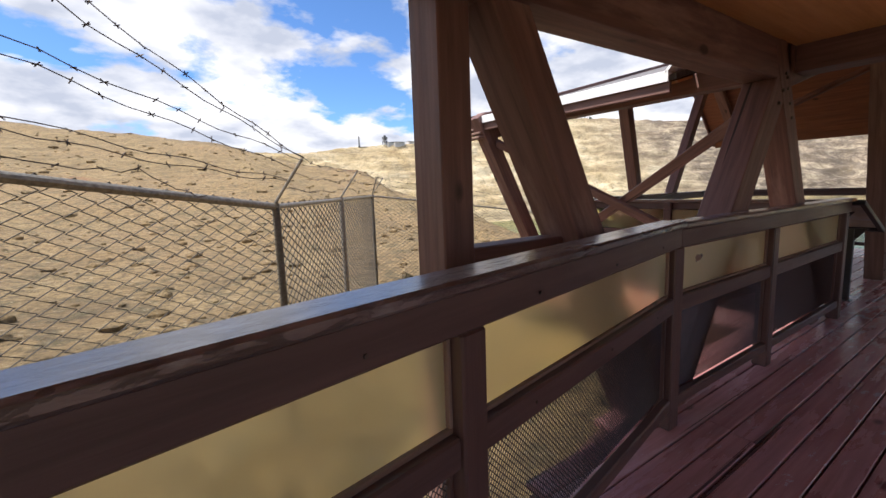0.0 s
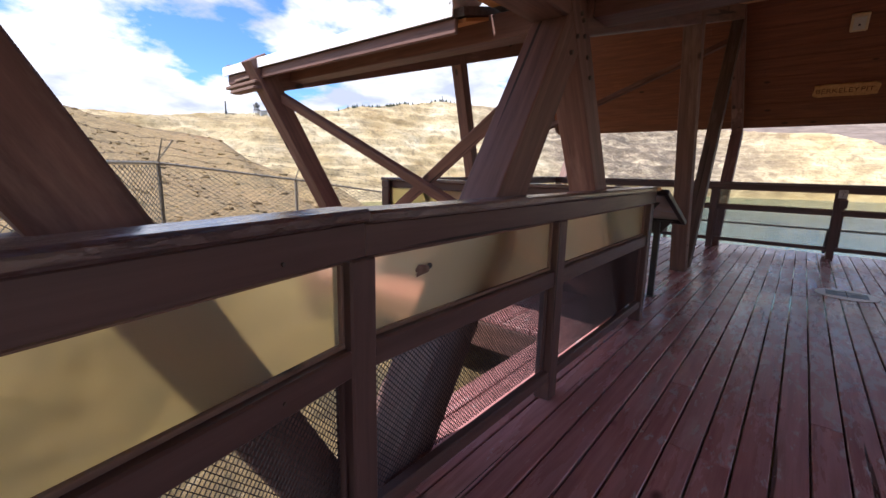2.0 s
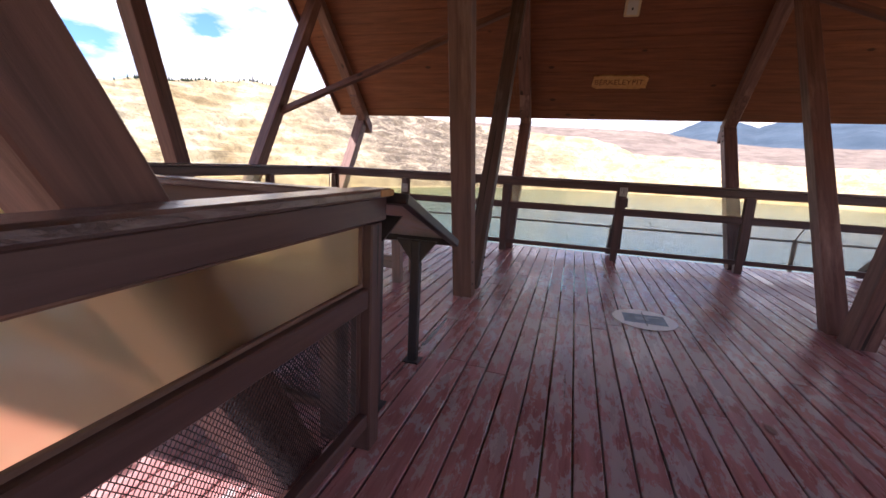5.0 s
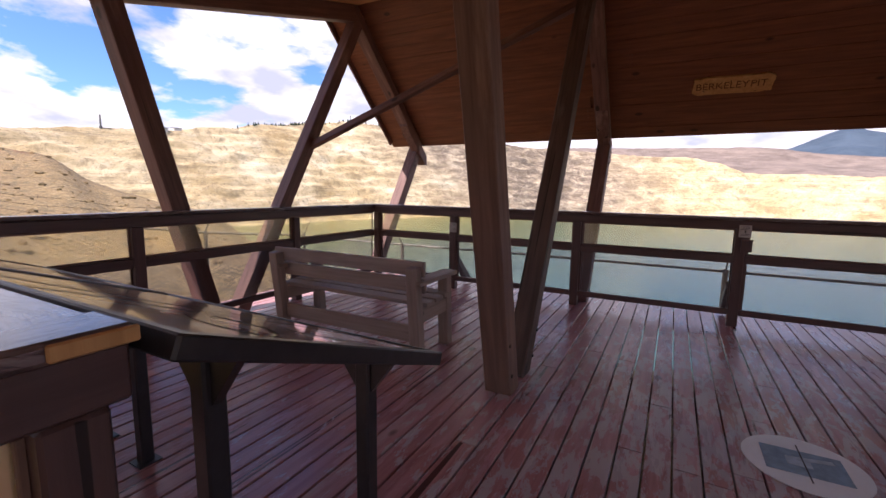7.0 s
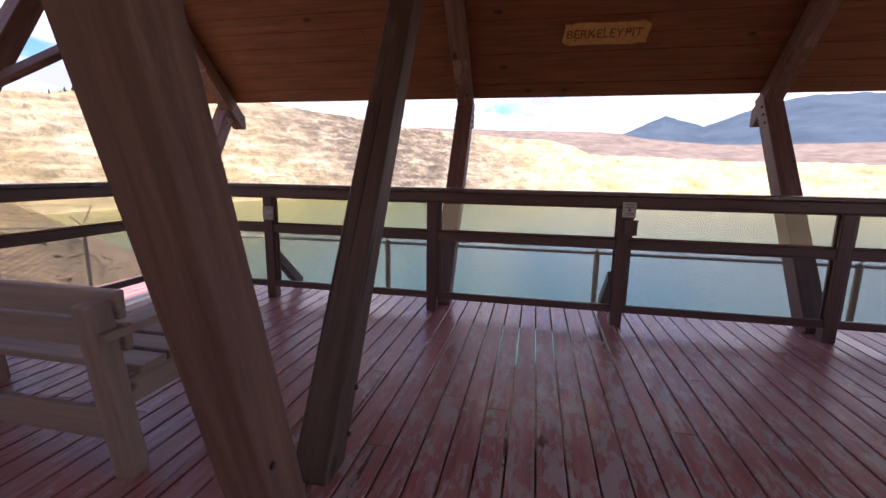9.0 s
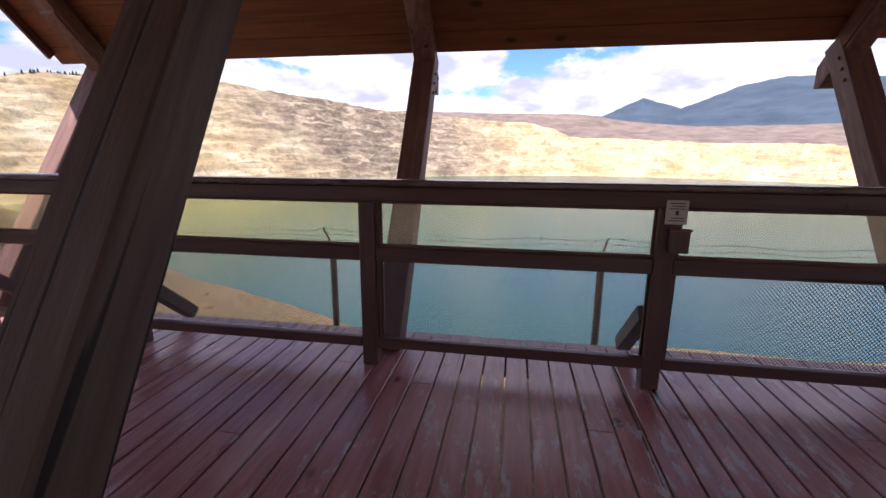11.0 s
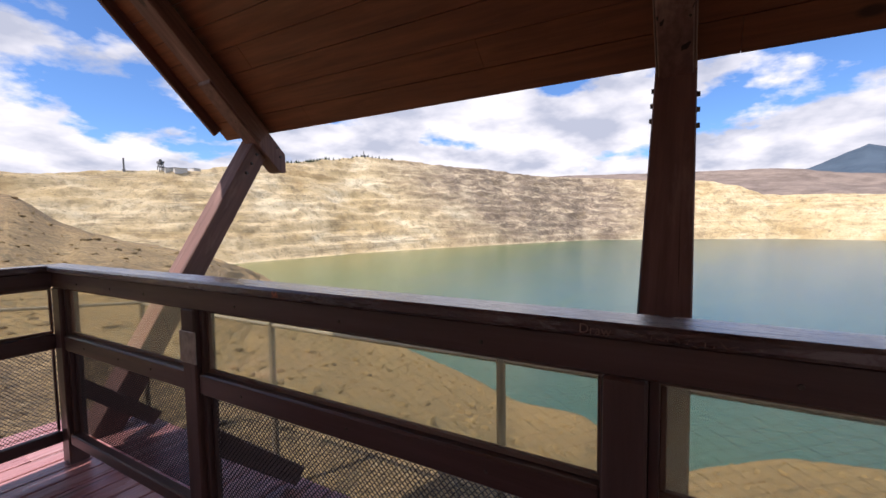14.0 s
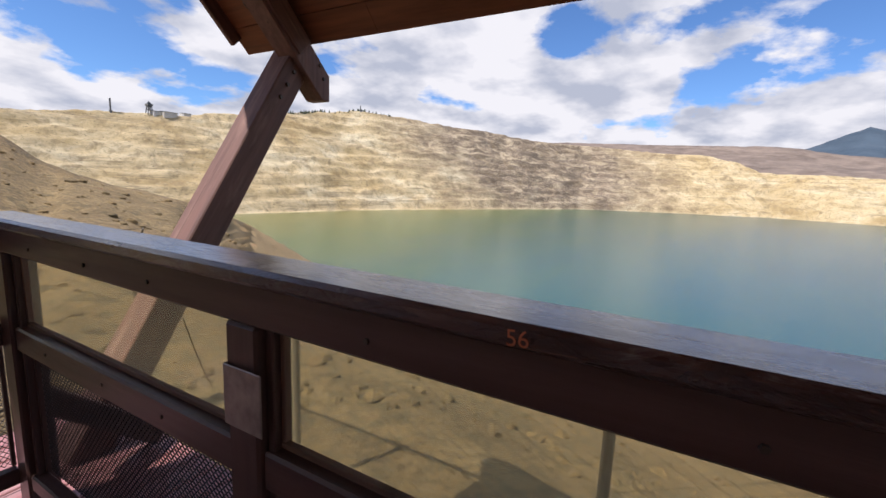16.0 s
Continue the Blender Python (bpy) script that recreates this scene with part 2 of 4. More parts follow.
def pane_mat(name, rough, haze, tint):
    """Scratched, dusty acrylic: rough refraction under a film of dust."""
    m = bpy.data.materials.new(name)
    m.use_nodes = True
    t = m.node_tree
    for n in list(t.nodes):
        t.nodes.remove(n)
    out = t.nodes.new("ShaderNodeOutputMaterial")
    rf = t.nodes.new("ShaderNodeBsdfRefraction")
    rf.inputs["IOR"].default_value, rf.inputs["Roughness"].default_value = 1.12, rough
    rf.inputs["Color"].default_value = (*tint, 1)
    tr = t.nodes.new("ShaderNodeBsdfTranslucent")
    tr.inputs["Color"].default_value = (0.92, 0.83, 0.60, 1)
    df = t.nodes.new("ShaderNodeBsdfDiffuse")
    df.inputs["Color"].default_value = (0.45, 0.42, 0.36, 1)
    gl = t.nodes.new("ShaderNodeBsdfGlossy")
    gl.inputs["Roughness"].default_value = 0.10
    m1, m2, m3 = (t.nodes.new("ShaderNodeMixShader") for _ in range(3))
    nz = noise_tex(t, coords(t), 2.2, 8, 0.65)
    hz = ramp(t, nz, [(0.3, grey(haze * 0.6)), (0.7, grey(min(1, haze * 1.4)))])
    m1.inputs[0].default_value = 0.15
    t.links.new(tr.outputs[0], m1.inputs[1])
    t.links.new(df.outputs[0], m1.inputs[2])
    t.links.new(hz, m2.inputs[0])
    t.links.new(rf.outputs[0], m2.inputs[1])
    t.links.new(m1.outputs[0], m2.inputs[2])
    m3.inputs[0].default_value = 0.05
    t.links.new(m2.outputs[0], m3.inputs[1])
    t.links.new(gl.outputs[0], m3.inputs[2])
    t.links.new(m3.outputs[0], out.inputs[0])
    return m


PANE_FROST = pane_mat("frosted_acrylic", 0.30, 0.15, (1.0, 0.96, 0.76))
PANE_CLEAR = pane_mat("dusty_acrylic", 0.075, 0.13, (1.0, 0.98, 0.86))


def panel_mat():
    m, t, b = mat("information_panel_print", 0.06)
    v = coords(t, (1, 1, 1), "Object")
    n = noise_tex(t, v, 2.0, 5, 0.55, 0.5)
    c = ramp(t, n, [(0.36, (0.62, 0.62, 0.58)), (0.47, (0.76, 0.72, 0.62)), (0.54, (0.80, 0.81, 0.80)), (0.64, (0.66, 0.78, 0.86))])
    t.links.new(c, b.inputs["Base Color"])
    b.inputs["Specular IOR Level"].default_value = 0.9
    return m


PANEL = panel_mat()
# flat grey that stands in for posts and struts mirrored in the gloss
BAND = plain("reflected_grey_band", (0.27, 0.28, 0.29), 0.08, 0, 0.25, 6)


def ground_mat():
    """Tawny dirt with stones, rusty patches and dry weeds."""
    m, t, b = mat("dry_dirt", 0.95)
    v = coords(t, vary=False)
    big = noise_tex(t, v, 0.05, 5, 0.6)
    mid = noise_tex(t, v, 0.55, 7, 0.65)
    fine = noise_tex(t, v, 7.0, 9, 0.75)
    c = ramp(t, mid, [(0.3, (0.20, 0.136, 0.062)), (0.5, (0.31, 0.217, 0.098)), (0.72, (0.41, 0.30, 0.148))])
    c = blend(t, ramp(t, big, [(0.42, grey(0)), (0.6, grey(0.8))]), c, (0.37, 0.245, 0.115))
    rust = noise_tex(t, v, 0.28, 4, 0.6, 0.5)
    c = blend(t, ramp(t, rust, [(0.66, grey(0)), (0.72, grey(0.7))]), c, (0.30, 0.12, 0.055))
    wd = noise_tex(t, v, 1.9, 8, 0.8)
    c = blend(t, ramp(t, wd, [(0.51, grey(0)), (0.59, grey(0.85))]), c, (0.12, 0.10, 0.05))
    c = blend(t, ramp(t, fine, [(0.38, grey(0.9)), (0.53, grey(0))]), c, (0.12, 0.085, 0.045))
    c = blend(t, ramp(t, fine, [(0.57, grey(0)), (0.68, grey(0.7))]), c, (0.55, 0.46, 0.31))
    t.links.new(c, b.inputs["Base Color"])
    bump(t, b, blend(t, 0.5, fine, wd), 1.0, 0.22)
    return m


def pit_mat():
    """Benched pit wall: cream and ochre rock in broken horizontal beds, with a patch of grey rock."""
    m, t, b = mat("pit_wall_rock", 0.95)
    v = coords(t, vary=False)
    blotch = noise_tex(t, coords(t, (1, 1, 1.8), vary=False), 0.016, 10, 0.66, 0.5)
    c = ramp(t, blotch, [(0.30, (0.40, 0.28, 0.13)), (0.42, (0.56, 0.43, 0.23)), (0.54, (0.69, 0.56, 0.34)), (0.70, (0.78, 0.70, 0.50))])
    grain = noise_tex(t, coords(t, (1, 1, 0.7), vary=False), 0.10, 10, 0.74)
    c = blend(t, ramp(t, grain, [(0.38, grey(0.6)), (0.50, grey(0))]), c, (0.30, 0.22, 0.12))
    # a broad patch of grey-brown rock
    ds = t.nodes.new("ShaderNodeVectorMath")
    ds.operation = "DISTANCE"
    ds.inputs[1].default_value = (800, 275, 70)
    g = t.nodes.new("ShaderNodeNewGeometry")
    t.links.new(g.outputs["Position"], ds.inputs[0])
    dm = t.nodes.new("ShaderNodeMath")
    dm.operation = "MULTIPLY_ADD"
    dm.inputs[1].default_value = 330.0
    t.links.new(blotch, dm.inputs[0])
    t.links.new(ds.outputs["Value"], dm.inputs[2])
    dn = t.nodes.new("ShaderNodeMapRange")
    dn.inputs[1].default_value, dn.inputs[2].default_value = 480, 330
    dn.inputs[3].default_value, dn.inputs[4].default_value = 0.0, 0.9
    t.links.new(dm.outputs[0], dn.inputs[0])
    rough_rock = noise_tex(t, coords(t, (1, 1, 2.6), vary=False), 0.035, 10, 0.76, 0.8)
    c = blend(t, dn.outputs[0], c, ramp(t, rough_rock, [(0.42, (0.115, 0.090, 0.075)), (0.51, (0.26, 0.205, 0.155)), (0.60, (0.54, 0.45, 0.32))]))
    # slanting gullies
    gully = noise_tex(t, coords(t, (1, 1, 0.22), vary=False), 0.06, 6, 0.65, 0.8)
    c = blend(t, ramp(t, gully, [(0.33, grey(0.65)), (0.43, grey(0))]), c, (0.25, 0.19, 0.115))
    # thin dark bed lines, broken up
    beds = noise_tex(t, coords(t, (0.004, 0.004, 0.16), vary=False), 1.0, 5, 0.6, 0.5)
    cut = noise_tex(t, v, 0.018, 6, 0.7)
    lines = ramp(t, beds, [(0.44, grey(0)), (0.49, grey(0.6)), (0.54, grey(0))])
    c = blend(t, blend(t, 1.0, lines, ramp(t, cut, [(0.46, grey(0)), (0.58, grey(1))]), "MULTIPLY"), c, (0.22, 0.165, 0.10))
    fine = noise_tex(t, coords(t, (1, 1, 1.6), vary=False), 0.30, 9, 0.8)
    c = blend(t, ramp(t, fine, [(0.37, grey(0.9)), (0.44, grey(0))]), c, (0.17, 0.13, 0.08))
    c = blend(t, ramp(t, fine, [(0.57, grey(0)), (0.68, grey(0.8))]), c, (0.72, 0.64, 0.47))
    t.links.new(c, b.inputs["Base Color"])
    bump(t, b, blend(t, 0.5, grain, fine), 1.0, 6.0)
    return m


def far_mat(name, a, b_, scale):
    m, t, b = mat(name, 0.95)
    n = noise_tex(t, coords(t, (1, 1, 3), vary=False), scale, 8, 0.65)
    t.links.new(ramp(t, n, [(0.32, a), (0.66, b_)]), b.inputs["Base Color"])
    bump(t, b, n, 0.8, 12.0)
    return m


def water_mat():
    m, t, b = mat("pit_water", 0.22)
    g = t.nodes.new("ShaderNodeTexCoord")
    sp = t.nodes.new("ShaderNodeSeparateXYZ")
    t.links.new(g.outputs["Object"], sp.inputs[0])
    ad = t.nodes.new("ShaderNodeMapRange")
    ad.inputs[1].default_value, ad.inputs[2].default_value = -150, 330
    t.links.new(sp.outputs[1], ad.inputs[0])
    n = noise_tex(t, coords(t, (1, 2.2, 1), vary=False), 0.012, 6, 0.6, 0.6)
    mx = t.nodes.new("ShaderNodeMath")
    mx.operation = "MULTIPLY_ADD"
    mx.inputs[1].default_value, mx.inputs[2].default_value = 0.5, -0.25
    t.links.new(n, mx.inputs[0])
    sm = t.nodes.new("ShaderNodeMath")
    t.links.new(ad.outputs[0], sm.inputs[0])
    t.links.new(mx.outputs[0], sm.inputs[1])
    c = ramp(t, sm.outputs[0], [(0.15, (0.014, 0.070, 0.083)), (0.45, (0.018, 0.082, 0.068)), (0.72, (0.060, 0.112, 0.042)), (0.95, (0.14, 0.15, 0.05))])
    t.links.new(c, b.inputs["Base Color"])
    rp = noise_tex(t, coords(t, (1, 0.5, 1), vary=False), 0.8, 4)
    bump(t, b, rp, 0.35, 0.25)
    return m


GROUND, PIT, WATER = ground_mat(), pit_mat(), water_mat()
PLATEAU = far_mat("grey_brown_spoil", (0.12, 0.092, 0.078), (0.26, 0.205, 0.17), 0.02)
# distance haze is mixed into the mountains' blue base colours
MOUNTAIN = far_mat("haze_tinted_mountain", (0.030, 0.054, 0.085), (0.058, 0.090, 0.130), 0.004)


# ---------------------------------------------------------------- builders
def link_mesh(name, bm, material):
    me = bpy.data.meshes.new(name)
    bm.normal_update()
    bm.to_mesh(me)
    bm.free()
    me.materials.append(material)
    return me


def place(ob, m, parent=None):
    if parent is not None:
        ob.parent = parent
        ob.matrix_parent_inverse = parent.matrix_basis.inverted()
    ob.matrix_basis = m
    return ob


def part(name, data, material, parent=None, label="", m=None):
    """Link a bmesh or mesh as one object under a thing or a part; the vertices are in world space unless m is given."""
    if isinstance(data, bmesh.types.BMesh):
        data = link_mesh(name, data, material)
    ob = new(name, data)
    place(ob, m or Matrix(), parent)
    if label:
        tagged(ob, label)
    return ob


def thing(name, at, label, category, group="", kind=""):
    ob = new(name)
    ob.empty_display_size = 0.1
    ob.matrix_basis = Matrix.Translation(at)
    return tagged(ob, label, category, group, kind)


BEAMS = {}


def beam_mesh(w, d, length, material, bevel=0.006, ends=(0.0, 0.0)):
    """A softly arrised timber along z from 0 to length; ends: how far the cut runs along z over the width, for raked ends."""
    key = (round(w, 3), round(d, 3), round(length, 3), material.name, bevel, ends)
    if key not in BEAMS:
        bm = bmesh.new()
        bmesh.ops.create_cube(bm, size=1)
        for v in bm.verts:
            x, y, z = v.co
            z2 = (z + 0.5) * length + (ends[0] if z < 0 else ends[1]) * (x * 2)
            v.co = (x * w, y * d, z2)
        if bevel:
            bmesh.ops.bevel(bm, geom=list(bm.edges), offset=bevel, segments=1, affect="EDGES")
        BEAMS[key] = link_mesh("timber", bm, material)
    return BEAMS[key]


def along(p0, p1, side=(0, 1, 0)):
    """A pose at p0 whose z runs to p1 and whose y is as near as can be to side."""
    p0, p1 = Vector(p0), Vector(p1)
    z = (p1 - p0).normalized()
    y = Vector(side)
    y = (y - z * y.dot(z)).normalized()
    x = y.cross(z)
    return Matrix.Translation(p0) @ Matrix((x, y, z)).transposed().to_4x4()


def beam(name, p0, p1, w, d, material, parent=None, label="", side=(0, 1, 0), bevel=0.006, ends=(0.0, 0.0)):
    """w lies across, d along side."""
    L = (Vector(p1) - Vector(p0)).length
    return part(name, beam_mesh(w, d, L, material, bevel, ends), material, parent, label, along(p0, p1, side))


def box_bm(lo, hi, bevel=0.0, bm=None):
    bm = bm or bmesh.new()
    r = bmesh.ops.create_cube(bm, size=1)
    for v in r["verts"]:
        v.co = [lo[i] + (v.co[i] + 0.5) * (hi[i] - lo[i]) for i in range(3)]
    if bevel:
        es = list({e for v in r["verts"] for e in v.link_edges})
        bmesh.ops.bevel(bm, geom=es, offset=bevel, segments=1, affect="EDGES")
    return bm


def slab(bm, pts, thick):
    """A plate on four corners, thickened along its upward normal."""
    vs = [bm.verts.new(p) for p in pts]
    n = (Vector(pts[1]) - Vector(pts[0])).cross(Vector(pts[2]) - Vector(pts[0])).normalized()
    if n.z < 0:
        n = -n
    us = [bm.verts.new(Vector(p) + n * thick) for p in pts]
    bm.faces.new(vs[::-1])
    bm.faces.new(us)
    for i in range(4):
        j = (i + 1) % 4
        bm.faces.new((vs[i], vs[j], us[j], us[i]))
    bmesh.ops.recalc_face_normals(bm, faces=bm.faces)


def tubes(paths, radius, sides=3):
    """Thin wires along polylines, as vertex and face lists."""
    V, F = [], []
    for pts in paths:
        P = np.array(pts, float)
        T = np.gradient(P, axis=0)
        T /= np.linalg.norm(T, axis=1)[:, None] + 1e-9
        ref = np.array([0.31, 0.52, 0.79])
        A = np.cross(T, ref)
        A /= np.linalg.norm(A, axis=1)[:, None] + 1e-9
        B = np.cross(T, A)
        o = len(V)
        for i in range(len(P)):
            for k in range(sides):
                a = 2 * math.pi * k / sides
                V.append(P[i] + radius * (math.cos(a) * A[i] + math.sin(a) * B[i]))
        for i in range(len(P) - 1):
            for k in range(sides):
                l = (k + 1) % sides
                F.append((o + i * sides + k, o + i * sides + l, o + (i + 1) * sides + l, o + (i + 1) * sides + k))
    return V, F


def wire_mesh(name, paths, radius, material, sides=3):
    V, F = tubes(paths, radius, sides)
    me = bpy.data.meshes.new(name)
    me.from_pydata([tuple(v) for v in V], [], F)
    me.materials.append(material)
    return me


def pipe(name, p0, p1, r, material, parent=None, label="", n=10):
    bm = bmesh.new()
    L = (Vector(p1) - Vector(p0)).length
    bmesh.ops.create_cone(bm, cap_ends=True, segments=n, radius1=r, radius2=r, depth=L)
    for v in bm.verts:
        v.co.z += L / 2
    return part(name, bm, material, parent, label, along(p0, p1, (0.1, 1, 0.05)))


def lettering(name, text, size, material, m, parent=None, depth=0.002, label=""):
    cu = bpy.data.curves.new(name, "FONT")
    cu.body, cu.size, cu.extrude = text, size, depth
    cu.align_x, cu.align_y = "CENTER", "CENTER"
    tmp = bpy.data.objects.new(name, cu)
    scene.collection.objects.link(tmp)
    dg = bpy.context.evaluated_depsgraph_get()
    me = bpy.data.meshes.new_from_object(tmp.evaluated_get(dg))
    bpy.data.objects.remove(tmp)
    me.materials.clear()
    me.materials.append(material)
    return part(name, me, material, parent, label, m)


def smooth(a, b, x):
    s = min(1.0, max(0.0, (x - a) / (b - a)))
    return s * s * (3 - 2 * s)


def lerp_at(knots, x):
    return float(np.interp(x, [k[0] for k in knots], [k[1] for k in knots]))


# ---------------------------------------------------------------- terrain
EYE_Z, WATER_Z = 1.25, -35.0
CX, CY = 9.0, 2.0
BANK = [(-180, 4), (-120, 4), (-90, 0), (-70, -9), (-50, -15), (-40, -18.5), (-33, -20.4), (-22, -22), (-9, -24), (0, -27.6),
        (7, -26.2), (12, -23.8), (20, -23), (30, -18.8), (41, -14), (47, -10.2), (52, -7.0), (55, -5.2), (58, -3.7), (62, -2.3), (66, -1.2), (69, -0.2),
        (71, 0.5), (72.5, 1.9), (74, 3.0), (77, 3.4), (81, 4.2), (86, 5.3), (90, 6.4), (95, 6.9), (100, 7.0), (105, 7.3), (110, 7.2), (130, 6), (180, 4)]
REACH = [(-180, 130), (-90, 130), (-60, 150), (50, 345), (53, 220), (56, 75), (60, 42), (66, 40), (72, 45), (82, 50), (99, 62), (130, 90), (180, 130)]


def fbm(x, y, s, octaves=5):
    return noise.fractal(Vector((x * s, y * s, 3.7)), 1.0, 2.0, octaves)


def near_ground(x, y):
    return -0.62 - 0.95 * smooth(8.5, 13.0, x) - 0.02 * max(0, y - 6)


def polar_mesh(name, az, rows, material):
    """rows(a) gives the list of (radius, height) outwards at azimuth a in degrees."""
    V, F, n = [], [], 0
    for a in az:
        pr = rows(a)
        n = len(pr)
        c, s = math.cos(radians(a)), math.sin(radians(a))
        V += [(CX + c * r, CY + s * r, z) for r, z in pr]
    for i in range(len(az) - 1):
        for j in range(n - 1):
            k = i * n + j
            F.append((k, k + 1, k + n + 1, k + n))
    me = bpy.data.meshes.new(name)
    me.from_pydata(V, [], F)
    me.materials.append(material)
    me.polygons.foreach_set("use_smooth", [True] * len(me.polygons))
    me.update()
    return new(name, me)


def bank_rows(a):
    el = lerp_at(BANK, a)
    if el < -5.9:
        R = (EYE_Z - WATER_Z) / math.tan(radians(-el))
    else:
        R = lerp_at(REACH, a)
    R *= 1 + 0.03 * fbm(math.cos(radians(a)) * 9, math.sin(radians(a)) * 9, 1.0)
    Z = EYE_Z + R * math.tan(radians(el))
    c, s = math.cos(radians(a)), math.sin(radians(a))
    ra = float(np.interp(el, [-26, -12], [4.1, 7.0]))
    out = []
    for i in range(72):
        f = i / 63
        r = 0.4 * (R / 0.4) ** min(f, 1.0)
        x, y = CX + c * r, CY + s * r
        z0 = near_ground(x, y)
        q = max(0.0, (r - ra) / (R - ra))
        g = q ** (1.35 if el > 0 else 1.0)
        z = z0 + (Z - z0) * g
        amp = 0.05 + (0.022 if el > -12 else 0.010) * max(0, r - 6) * (1 - 0.55 * q)
        z += amp * (0.7 * fbm(x, y, 0.35 if r < 25 else 0.09, 6) + 0.35 * fbm(x + 40, y, 0.8, 4))
        if f > 1:
            k = i - 63
            z = Z - k * (4 if el < -5.9 else 8)
            x, y = CX + c * r * (1 + 0.02 * k), CY + s * r * (1 + 0.02 * k)
            r = r * (1 + 0.02 * k)
        out.append((r, z))
    return out


ground = polar_mesh("ground", [i * 0.75 - 180 for i in range(481)], bank_rows, GROUND)
tagged(ground, "tawny dry dirt slope with stones, running down to the lake", "ground", kind="structure")

SHORE = [(-80, -3.0), (-40, -2.65), (-25, -2.45), (-8, -2.4), (12, -2.75), (25, -3.45), (36, -3.9), (55, -4.8), (62, -5.0), (100, -5.0)]
RIM = [(-80, 1.0), (-37, 1.1), (-16, 1.9), (-6.5, 2.4), (-4.5, 3.3), (-2, 4.0), (8, 4.8), (12, 5.15), (18, 5.7), (28, 7.1), (40, 8.4), (50, 7.5),
       (57, 6.6), (64, 5.9), (74, 5.3), (100, 5.6)]


def wall_rows(a):
    c, s = math.cos(radians(a)), math.sin(radians(a))
    Rs = (EYE_Z - WATER_Z) / math.tan(radians(-lerp_at(SHORE, a)))
    Rs *= 1 + 0.008 * fbm(c * 14, s * 14, 1.0, 3)
    tr = math.tan(radians(lerp_at(RIM, a) + 0.10 * fbm(c * 60, s * 60, 1.0, 4)))
    slope = 0.62
    D = (Rs * tr + EYE_Z - WATER_Z) / (slope - tr)
    Rt = Rs + D
    Zt = EYE_Z + Rt * tr
    H = Zt - WATER_Z
    STEP = 12.0
    out = [(Rs * 0.97, WATER_Z - 6)]
    for i in range(110):
        q = i / 109
        r = Rs + D * q
        x, y = c * r, s * r
        edge = min(1.0, 6 * q, 6 * (1 - q))
        w = H * q / STEP + 0.9 * fbm(x, y, 0.006, 5) * edge
        fl = math.floor(w)
        fr = w - fl
        zz = STEP * (fl + 0.30 * fr + 0.70 * smooth(0.25, 0.95, fr) - 0.9 * fbm(x, y, 0.006, 5) * edge)
        talus = 5.0 * noise.fractal(Vector((x * 0.022 + 9, y * 0.022, zz * 0.05)), 0.9, 2.1, 7) * edge
        out.append((r, WATER_Z + min(H, max(0, zz)) + talus))
    out += [(Rt * 1.04, Zt - 2), (Rt * 1.3, Zt - 25), (Rt * 1.6, Zt - 60)]
    return out


pit_wall = polar_mesh("backdrop_pit_wall", [i * 0.25 - 80 for i in range(721)], wall_rows, PIT)
tagged(pit_wall, "cream and ochre benched rock wall of an open pit mine", "rock wall", kind="structure")


def band(name, knots, r0, r1, low, material, label, rough=0.25, freq=50):
    def rows(a):
        c, s = math.cos(radians(a)), math.sin(radians(a))
        e = lerp_at(knots, a) + rough * fbm(c * freq, s * freq, 1.0, 6)
        out = []
        for i in range(26):
            q = i / 25
            r = r0 + (r1 - r0) * q
            ang = low + (e - low) * q
            z = EYE_Z + r * math.tan(radians(ang)) + (r1 - r0) * 0.02 * fbm(c * r, s * r, 0.006, 5) * math.sin(math.pi * q)
            out.append((r, z))
        out.append((r1 * 1.1, out[-1][1] - 60))
        return out
    lo, hi = knots[0][0], knots[-1][0]
    ob = polar_mesh(name, [lo + (hi - lo) * i / 260 for i in range(261)], rows, material)
    return tagged(ob, label, "hill", kind="structure")


band("backdrop_spoil_bench", [(-80, 2.9), (-40, 3.2), (-20, 3.3), (-12, 4.2), (-9.5, 4.75), (-7, 5.0), (6, 5.3), (14, 5.45), (24, 5.2), (34, 4)], 1150, 1750, 0.2, PLATEAU,
     "grey-brown terraced spoil plateau beyond the pit", 0.06)
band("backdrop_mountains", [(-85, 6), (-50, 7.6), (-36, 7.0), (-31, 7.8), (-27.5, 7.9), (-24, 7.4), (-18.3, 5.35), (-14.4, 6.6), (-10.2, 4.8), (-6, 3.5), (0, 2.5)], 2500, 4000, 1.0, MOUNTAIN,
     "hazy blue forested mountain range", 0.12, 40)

bm = bmesh.new()
bmesh.ops.create_circle(bm, cap_ends=True, segments=96, radius=1500)
bmesh.ops.translate(bm, verts=bm.verts, vec=(0, 0, WATER_Z))
tagged(part("water", bm, WATER), "still teal and olive pit lake", "lake", kind="structure")


def on_rim(a, lift=0.0):
    rs = wall_rows(a)
    r, z = rs[-5]
    c, s = math.cos(radians(a)), math.sin(radians(a))
    return Vector((CX + c * r, CY + s * r, z + lift))


